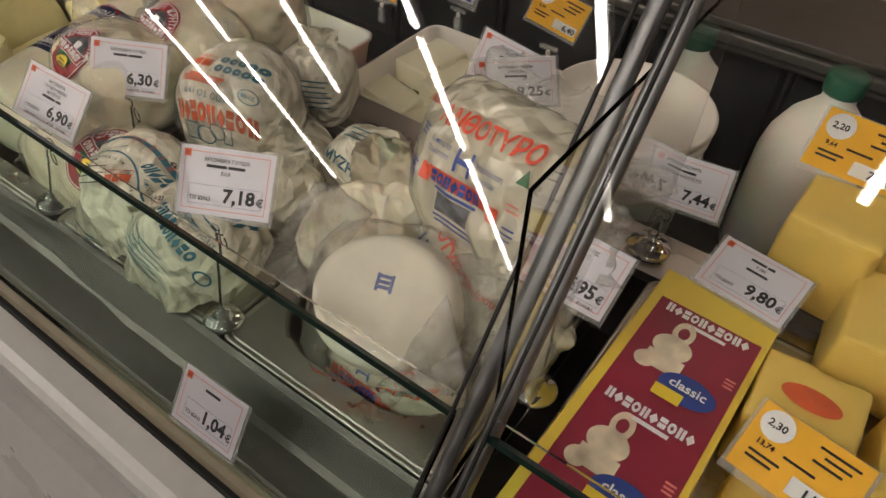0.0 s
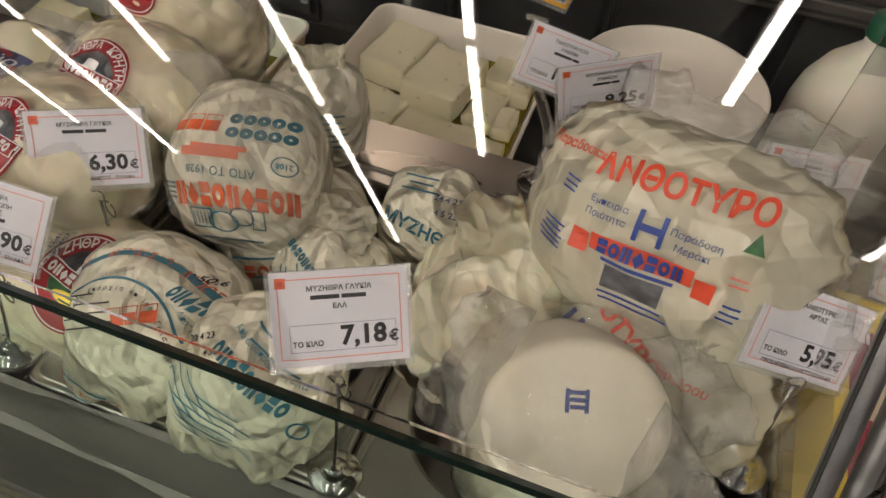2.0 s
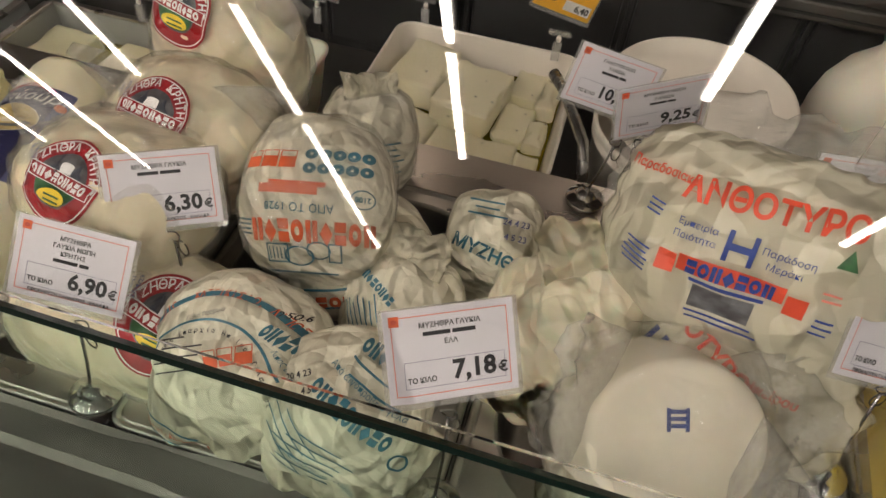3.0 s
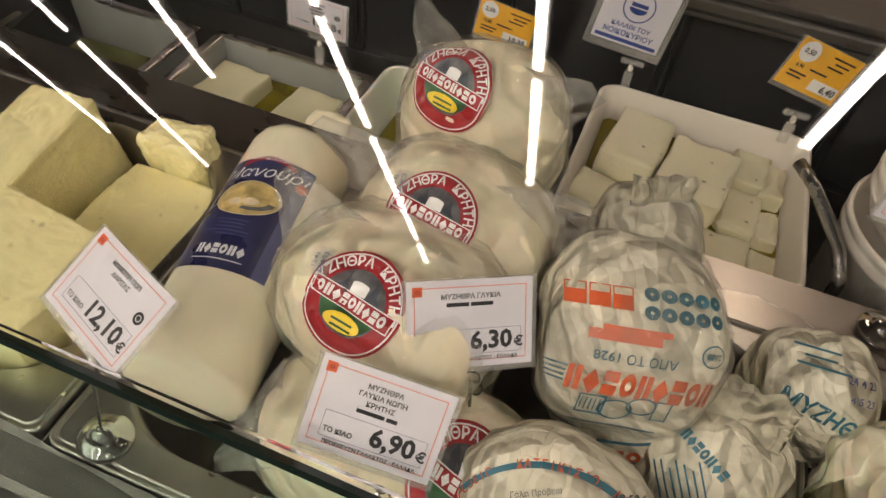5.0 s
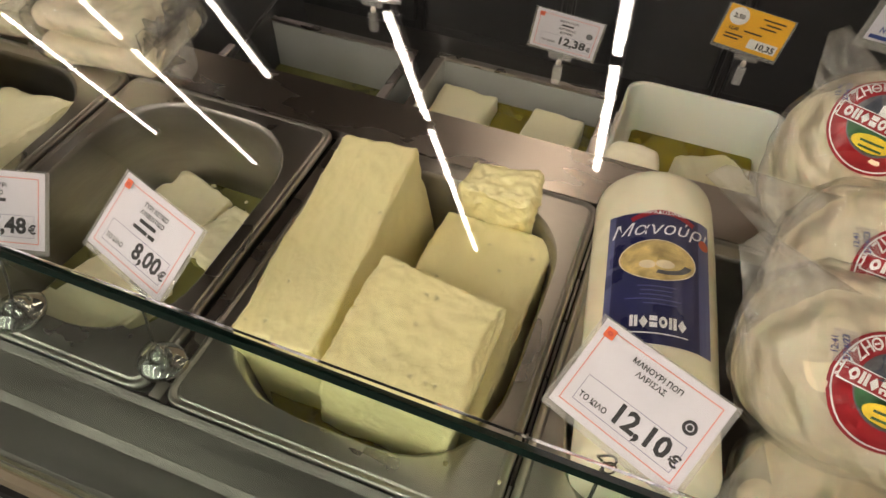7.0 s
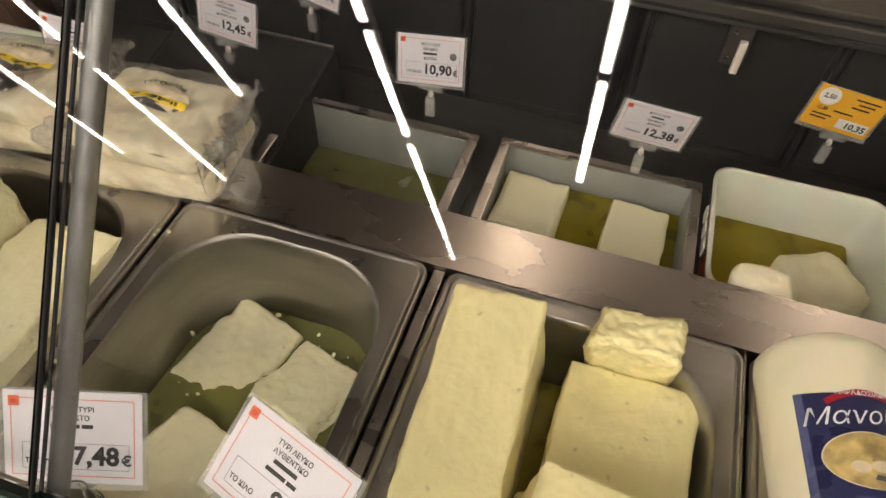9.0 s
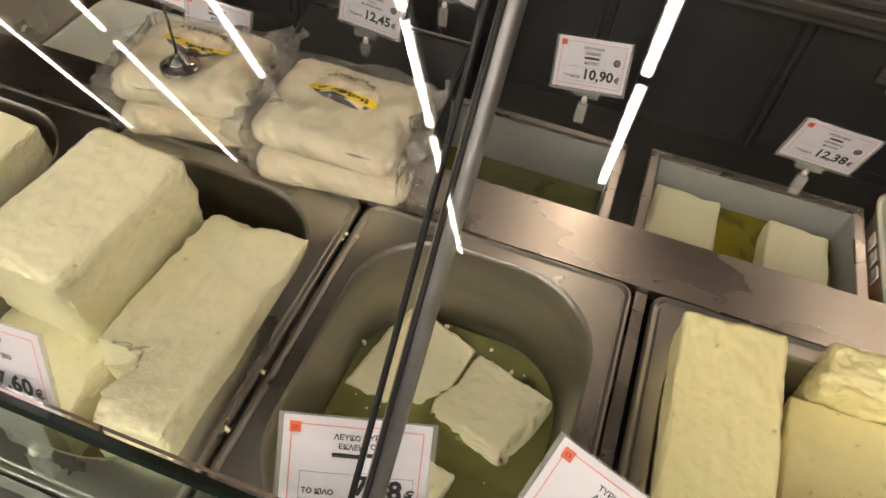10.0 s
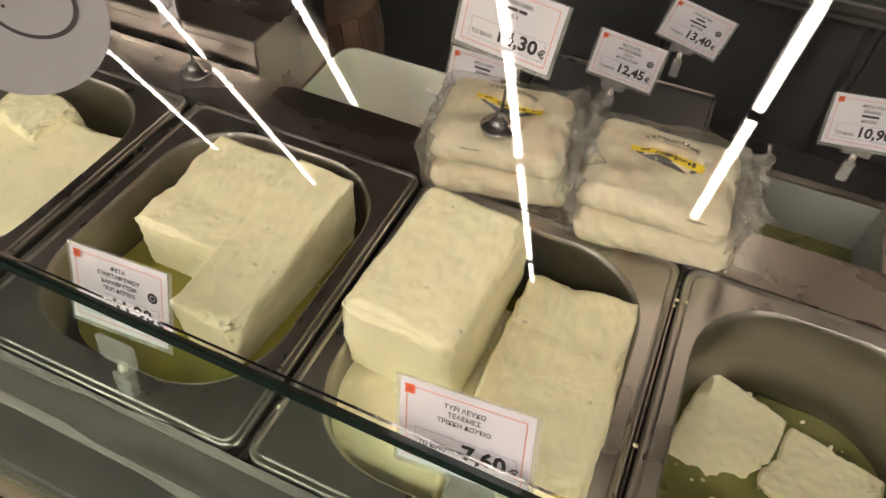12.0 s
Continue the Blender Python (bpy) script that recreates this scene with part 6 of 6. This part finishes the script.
def plastic_tub(x0, x1, y0, y1, top, depth, label, mat=TUB, flare=0.012, handle=False):
    ob = thing("plastic_tub", pose((x0 + x1) / 2, (y0 + y1) / 2, top), label, "tub", "plastic tubs")
    w, h = (x1 - x0) / 2, (y1 - y0) / 2

    def ring(g, r, z):
        return rounded_rect(-w + g, w - g, -h + g, h - g, r, z, 6)
    bm = rings(bmesh.new(), [ring(flare + 0.004, 0.018, -depth), ring(flare, 0.020, -depth + 0.006), ring(0.002, 0.024, -0.010), ring(-0.002, 0.026, -0.006), ring(-0.003, 0.026, 0.0), ring(0.001, 0.025, 0.002), ring(0.003, 0.024, -0.001), ring(0.0045, 0.023, -0.012), ring(flare + 0.003, 0.019, -depth + 0.008), ring(flare + 0.012, 0.014, -depth + 0.004)], True, True, True)
    part("tub", bm, mat, ob, smooth=True)
    if handle:
        for k in range(3):
            part("handle_slot", boxed(-w - 0.006, -w - 0.0035, -0.040 + 0.026 * k, -0.022 + 0.026 * k, -0.022, -0.005, bevel=0.0012), WHITE_PLASTIC, ob)
    return ob


plastic_tub(0.252, 0.452, 0.450, 0.648, -0.082, 0.105, "translucent plastic tub half full of yellow brine", TUB, 0.014, True)
liquid(0.270, 0.434, 0.468, 0.632, -0.150, YELLOW_BRINE, "bright yellow brine in a plastic tub")
cheese(0.085, 0.080, 0.08, 0.385, 0.520, -0.100, 5, 8, 30, FETA, "broken lump of cheese in a tub of brine", r=0.015, rough=0.009, chips=0.006, n=12)
plastic_tub(-0.790, -0.605, 0.436, 0.592, -0.078, 0.10, "empty white plastic tub behind the shelf", TUB, 0.014)
tray = plastic_tub(0.546, 0.818, 0.424, 0.700, -0.050, 0.060, "white plastic tray of feta blocks with small holes", WHITE_PLASTIC, 0.010)
# rim holes are solid dark blocks, black standing for the shade inside them
for k in range(5):
    part("hole", boxed(0.1345, 0.1375, -0.10 + 0.045 * k, -0.088 + 0.045 * k, -0.007, -0.004), INK, tray)
    part("hole", boxed(-0.1375, -0.1345, -0.10 + 0.045 * k, -0.088 + 0.045 * k, -0.007, -0.004), INK, tray)
liquid(0.560, 0.804, 0.438, 0.686, -0.094, YELLOW_BRINE, "yellow brine in a white tray")
TR = "block of feta in a white tray"
for sx, sy, sz, x, y, top, rz in ((0.072, 0.104, 0.040, 0.612, 0.603, -0.046, -8), (0.082, 0.104, 0.040, 0.690, 0.572, -0.046, -8), (0.046, 0.066, 0.040, 0.757, 0.640, -0.072, -6), (0.112, 0.068, 0.040, 0.712, 0.480, -0.076, -4), (0.100, 0.058, 0.040, 0.604, 0.515, -0.076, -10),
                                   (0.028, 0.066, 0.040, 0.788, 0.628, -0.072, 0), (0.048, 0.074, 0.040, 0.752, 0.562, -0.078, -6), (0.028, 0.052, 0.040, 0.786, 0.545, -0.076, 4), (0.030, 0.050, 0.040, 0.785, 0.476, -0.078, 0), (0.104, 0.050, 0.040, 0.598, 0.462, -0.078, 2)):
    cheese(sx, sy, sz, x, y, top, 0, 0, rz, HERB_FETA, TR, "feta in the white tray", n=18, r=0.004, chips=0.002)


def bucket(x, y, z, r, h):
    ob = thing("bucket", pose(x, y, z), "round white plastic bucket with a printed side", "bucket", "white plastic buckets")
    prof = [(0.0, 0.0), (r * 0.86, 0.0), (r * 0.88, 0.004), (r * 0.955, h - 0.03), (r * 0.985, h - 0.028), (r * 0.985, h - 0.022), (r * 0.96, h - 0.020), (r * 0.965, h - 0.012), (r, h - 0.010), (r * 1.005, h - 0.003), (r * 0.985, h), (r * 0.955, h - 0.001), (r * 0.935, h - 0.016), (r * 0.5, h - 0.015), (0.0, h - 0.015)]
    shell = part("shell", lathe(prof, 48), WHITE_PLASTIC, ob, smooth=True)
    skin = tree_of(shell)
    side = facing((-0.45 * r, -0.9 * r, h * 0.52), (-0.45, -0.9, 0.05))
    part("words", stick(arc_text("ΣΧΕΤΑΚΙ", 0.018, 0.030, 140, 17), skin, side @ pose(0, -0.020, 0), 0.0008), INK, ob)
    part("drawing", stick(disc(disc(bmesh.new(), 0, -0.01, 0.022, 0.018, 0, 0.88, 24, layers=1), 0, -0.008, 0.012, 0.009, 0, 0.5, 16, layers=1), skin, side, 0.0008), INK, ob)
    return ob


bucket(0.966, 0.560, -0.199, 0.113, 0.176)
bucket(0.970, 0.562, -0.0225, 0.112, 0.055)
spoon = thing("serving_tongs", Matrix(), "steel tongs leaning on the white bucket", "tongs")
part("arm", rod(bmesh.new(), [(0.790, 0.590, -0.010), (0.812, 0.562, -0.016), (0.850, 0.500, -0.040), (0.858, 0.470, -0.058), (0.862, 0.455, -0.190)], 0.0075, 10), WIRE, spoon, smooth=True)
jug = thing("plastic_jug", pose(1.190, 0.680, -0.199), "tall translucent white jug with a green cap", "jug")
part("body", lathe([(0.0, 0.0), (0.062, 0.0), (0.068, 0.008), (0.068, 0.17), (0.063, 0.20), (0.048, 0.232), (0.030, 0.252), (0.021, 0.262), (0.021, 0.275), (0.0, 0.275)], 36), TUB, jug, smooth=True)
part("cap", lathe([(0.0, 0.2752), (0.024, 0.2752), (0.0245, 0.279), (0.0245, 0.298), (0.022, 0.301), (0.0, 0.301)], 24), CAP_GREEN, jug, "green screw cap", smooth=True)


# ---- two stacks of pressed cheese on the rear strip ----
def pressed_cheese(x, y, w, d, h, turn, seed, stamp=True):
    ob = thing("pressed_cheese", pose(x, y, 0.0, 0, 0, turn), "square white pressed cheeses stacked in a clear bag", "cheese", "stacked pressed cheeses")
    for k in range(2):
        c = part("cheese", block(w * (0.99 - 0.05 * k), d * (0.99 - 0.04 * k), h / 2 * 1.01, seed + k, 0.015, 0.0024, 0, 30), TIGHT_WRAP, ob, smooth=True)
        c.matrix_basis = pose(0.004 - 0.006 * k, -0.003 + 0.004 * k, h / 4 + h / 2 * k, 0, 0, 3 - 5 * k)
    bm = block(w * 1.07, d * 1.08, h * 1.06, seed, 0.014, 0.004, 0, 60)
    for v in bm.verts:
        v.co += v.co.normalized() * 0.0015 * creases(v.co, 38, seed)
        pinch = 1 - abs(v.co.z) / (h * 0.5)
        v.co.x *= 1 - 0.012 * max(0.0, pinch)
        v.co.y *= 1 - 0.015 * max(0.0, pinch)
    film = part("bag", bm, FILM, ob, "clear crumpled bag", smooth=True)
    film.matrix_basis = pose(0, 0, h / 2 + 0.002)
    tree = tree_of(film)
    spot = facing((0, 0.008, h), (0, 0, 1), (0.12, 1, 0))
    for what, bm, lift, ink in (
        ("label", disc(bmesh.new(), 0, 0, 0.034, 0.0185, 0, 0, 28, 0, 360, 3), 0.0030, CREAM),
        ("label_band", quad(bmesh.new(), -0.034, 0.034, -0.0075, 0.0005, 0, 10, 1), 0.0038, YELLOW),
        ("label_foot", disc(bmesh.new(), 0, -0.002, 0.031, 0.0155, 0, 0, 20, 200, 340, 2), 0.0034, SLATE),
        ("brand_print", brand_marks(0.052, 0.0036, 12, 4), 0.0043, INK),
    ):
        if what == "brand_print":
            moved(bm, 0, -0.0035)
        part(what, stick(bm, tree, pose(0, 0, -h / 2) @ spot, lift), ink, ob).matrix_basis = pose(0, 0, h / 2 + 0.002)
    part("words", stick(arc_text("ΤΥΡΟΜΑΛΑΜΑ", 0.0070, 0.034, 130, 8.6), tree, pose(0, 0, -h / 2) @ spot @ pose(0, -0.014, 0), 0.0040), INK, ob).matrix_basis = pose(0, 0, h / 2 + 0.002)
    for k, pm in enumerate((pose(w / 2 * 0.92, 0.0, h * 0.45, 65, 0, -90), pose(-w / 2 * 0.92, -0.01, h * 0.3, 80, 0, 90), pose(w / 2 * 0.95, 0.012, h * 0.2, 88, 0, -84))):
        part("bag_neck", flap(0.115, 0.048, seed + k, 0.012, 40), LOOSE_FILM, ob, smooth=True).matrix_basis = pm
    return ob


pressed_cheese(-0.475, 0.372, 0.142, 0.118, 0.062, 10, 61.0)
stack = pressed_cheese(-0.318, 0.366, 0.148, 0.122, 0.062, 4, 62.0)
film_corner(stack, (-0.248, 0.400, 0.055), (-0.252, 0.318, 0.010), (-0.203, 0.338, 0.004), 63.0)

# curled white end piece behind the log
solo("cheese_piece", blob(0.029, 0.027, 0.013, 64.0, 3.6, 0.003, 24, 0.0008, 40, 48, 30), WHITE_CHEESE, pose(0.284, 0.400, -0.020, 26, -6, 0), "round white cheese end piece in film", "cheese", smooth=True)

# ---- west end: steel box, barrel, hanging sign ----
steel_box = thing("steel_box", pose(-1.02, 0.452, 0.0, 0, 0, 0), "flat stainless steel box standing behind the pans", "box")
part("lid", boxed(-0.13, 0.232, -0.06, 0.105, 0.026, 0.040, bevel=0.003), STEEL, steel_box)
part("body", boxed(-0.124, 0.226, -0.055, 0.10, -0.199, 0.0255, bevel=0.002), STEEL, steel_box)
barrel = thing("barrel", pose(-0.872, 0.660, -0.199), "dark wooden cheese barrel with staves", "barrel")
for k in range(18):
    a0, a1 = radians(20 * k + 0.8), radians(20 * k + 19.2)
    loops = []
    for z, r in ((0.0, 0.082), (0.04, 0.092), (0.08, 0.095), (0.115, 0.090), (0.142, 0.084)):
        loops.append([(r * math.cos(a0), r * math.sin(a0), z), (r * math.cos(a1), r * math.sin(a1), z), ((r - 0.010) * math.cos(a1), (r - 0.010) * math.sin(a1), z), ((r - 0.010) * math.cos(a0), (r - 0.010) * math.sin(a0), z)])
    bm = rings(bmesh.new(), loops, True, True, True)
    bmesh.ops.recalc_face_normals(bm, faces=bm.faces)
    part("stave", bm, WOOD, barrel)
part("head", lathe([(0.0, 0.125), (0.073, 0.125), (0.073, 0.131), (0.0, 0.131)], 24), WOOD, barrel)
sticker = thing("round_sticker", facing(post_point(-0.735, 0.170, -0.0006), (0, -GZ, GY), (0, GY, GZ)), "grey round sticker with a black curve on the glass", "sticker")
part("sheet", disc(bmesh.new(), 0, 0, 0.085, 0.052, 0, 0, 40, layers=2), material("grey_sticker", (0.42, 0.42, 0.43), 0.5, 0, 0.02, 40, 0, 0.03, 10), sticker)
part("curve", disc(bmesh.new(), 0.018, 0.008, 0.042, 0.022, 0.0004, 0.90, 30, 180, 400, 1), INK, sticker)

# latch on the rear door
latch = thing("door_latch", pose(0.245, 0.7925, -0.005), "small steel latch on the rear door", "latch")
part("plate", boxed(-0.018, 0.014, 0.004, 0.013, -0.03, 0.028, bevel=0.002), DARK_STEEL, latch)
part("tongue", boxed(-0.001, 0.009, -0.006, 0.0035, -0.036, 0.010, bevel=0.0015), WHITE_PLASTIC, latch)
for z in (-0.018, 0.018):
    part("screw", lathe([(0.0, 0.0), (0.003, 0.0), (0.003, 0.0015), (0.0, 0.002)], 10), CHROME, latch).matrix_basis = pose(-0.010, 0.0039, z, 90, 0, 0)

# ---- east section: boxed and yellow cheeses beyond the posts ----
screen = solo("window_7", boxed(1.0915, 1.0945, 0.03, 0.385, 0.002, 0.30), GLASS, Matrix(), "clear glass divider between counter sections", "window pane", kind="structure")
screen.visible_shadow = False
YELLOW_BOX = material("yellow_carton", (0.72, 0.52, 0.06), 0.4, 0, 0.04, 50, 0.00003, 0.06, 10)
RED_BOX = material("crimson_carton", (0.24, 0.012, 0.035), 0.38, 0, 0.05, 50, 0.00003, 0.08, 10)


def castle():
    """A pale carved milk can shape on the carton."""
    bm = bmesh.new()
    quad(bm, -0.016, 0.016, -0.022, -0.004, 0, 4, 2)
    disc(bm, 0.0, 0.006, 0.017, 0.014, 0, 0.0, 20, 0, 360, 1)
    disc(bm, 0.002, 0.026, 0.0095, 0.014, 0, 0.5, 20, 0, 360, 1)
    disc(bm, -0.014, -0.018, 0.009, None, 0, 0.0, 16, 0, 360, 1)
    return bm


def carton(x, y, z, turn):
    ob = thing("carton", pose(x, y, z, 0, 0, turn), "long crimson and yellow cheese carton lying flat", "carton")
    w, d, h = 0.108, 0.300, 0.07
    part("box", boxed(-w / 2, w / 2, -d / 2, d / 2, -h, 0, bevel=0.0012), YELLOW_BOX, ob)
    part("panel", quad(bmesh.new(), -w / 2 + 0.010, w / 2 - 0.006, -d / 2 + 0.001, d / 2 - 0.036, 0.0004), RED_BOX, ob)
    for low in (0.046, -0.068):
        for what, bm, ink, lift in (
            ("brand_print", brand_marks(0.076, 0.0105, 10, 3), WHITE_INK, 0.0008),
            ("small_print", moved(rows_of_bars(0.034, 1, 0.004, 0.004, 0.05, 3), 0.004, -0.012), WHITE_INK, 0.0008),
            ("drawing", moved(castle(), -0.014, -0.048), CREAM, 0.0008),
            ("oval", disc(bmesh.new(), 0.014, -0.076, 0.024, 0.015, 0, 0, 28, layers=1), BLUE, 0.0012),
            ("cut_cheese", quad(bmesh.new(), -0.010, 0.014, -0.094, -0.082, 0), YELLOW, 0.0016),
            ("small_print", moved(rows_of_bars(0.010, 3, 0.004, 0.002, 0.1, 5), 0.038, -0.044), PALE_RED, 0.0008),
            ("words", text_mesh("classic", 0.0125, 0.014, -0.078, bold=0.02), WHITE_INK, 0.002),
        ):
            bmesh.ops.translate(bm, verts=bm.verts, vec=(0.002, 0.060 + low, lift))
            part(what, bm, ink, ob)
    return ob


carton(1.184, 0.122, 0.062, -2)
solo("food_tray", boxed(1.118, 1.36, 0.0, 0.30, -0.06, -0.010, bevel=0.003), STEEL, Matrix(), "steel tray that carries the cartons", "tray")
HC = "yellow hard cheese block in clear film"
for sx, sy, sz, x, y, top, rz in ((0.084, 0.085, 0.10, 1.248, 0.388, 0.118, -3), (0.085, 0.080, 0.075, 1.285, 0.205, 0.062, 2), (0.090, 0.100, 0.08, 1.325, 0.320, 0.085, 4), (0.085, 0.085, 0.06, 1.300, 0.100, 0.030, 0), (0.09, 0.10, 0.10, 1.305, 0.440, 0.095, 3), (0.085, 0.09, 0.075, 1.385, 0.205, 0.062, 2)):
    ob = solo("cheese_block", block(sx, sy, sz, x * 50, 0.006, 0.0012, 0, 8), HARD_CHEESE, pose(x, y, top - sz / 2, 0, 0, rz), HC, "cheese", "yellow hard cheeses", smooth=True)
for x, y, z in ((1.248, 0.388, 0.0175), (1.325, 0.320, 0.0045), (1.305, 0.440, -0.0055)):
    solo("pedestal", boxed(x - 0.04, x + 0.04, y - 0.04, y + 0.04, -0.199, z - 0.001, bevel=0.002), DARK_STEEL, Matrix(), "grey metal riser under a cheese block", "riser", "metal risers")
solo("label_sticker", disc(bmesh.new(), 0, 0, 0.024, 0.012, 0, 0, 24, layers=1), ORANGE_RED, pose(1.285, 0.205, 0.0637), "oval orange sticker on a yellow cheese", "sticker")
orange_tag((1.194, 0.436, 0.182), (1.276, 0.440, 0.176), (1.204, 0.424, 0.125), "7,44", "2,20", "9,64")
orange_tag((1.256, 0.168, 0.082), (1.336, 0.156, 0.082), (1.250, 0.114, 0.062), "11,44", "2,30", "13,74")
price_tag((1.166, 0.325, 0.080), (1.249, 0.313, 0.080), (1.163, 0.278, 0.066), "9,80", ("#########", "ΤΥΡΙ", "########"))

# ---- floor tiles near the counter and beyond ----
SIDE = 0.333
tile_mesh = bpy.data.meshes.new("tile")
bm = boxed(-SIDE / 2 + 0.0015, SIDE / 2 - 0.0015, -SIDE / 2 + 0.0015, SIDE / 2 - 0.0015, -0.0055, 0.0, bevel=0.001, segs=1)
bm.to_mesh(tile_mesh)
bm.free()
tile_mesh.materials.append(TILE)
far = bmesh.new()
for i in range(-26, 21):
    for j in range(-38, 0):
        x, y = 0.11 + SIDE * (i + 0.5), -0.118 + SIDE * (j + 0.5)
        if -4 <= i <= 8 and j >= -14:
            ob = new("tile", tile_mesh)
            ob.parent = floor
            ob.matrix_basis = pose(x, y, 0)
        else:
            quad(far, x - SIDE / 2 + 0.0015, x + SIDE / 2 - 0.0015, y - SIDE / 2 + 0.0015, y + SIDE / 2 - 0.0015, 0.0)
tagged(part("far_tile", far, TILE, floor), kind="stuff")
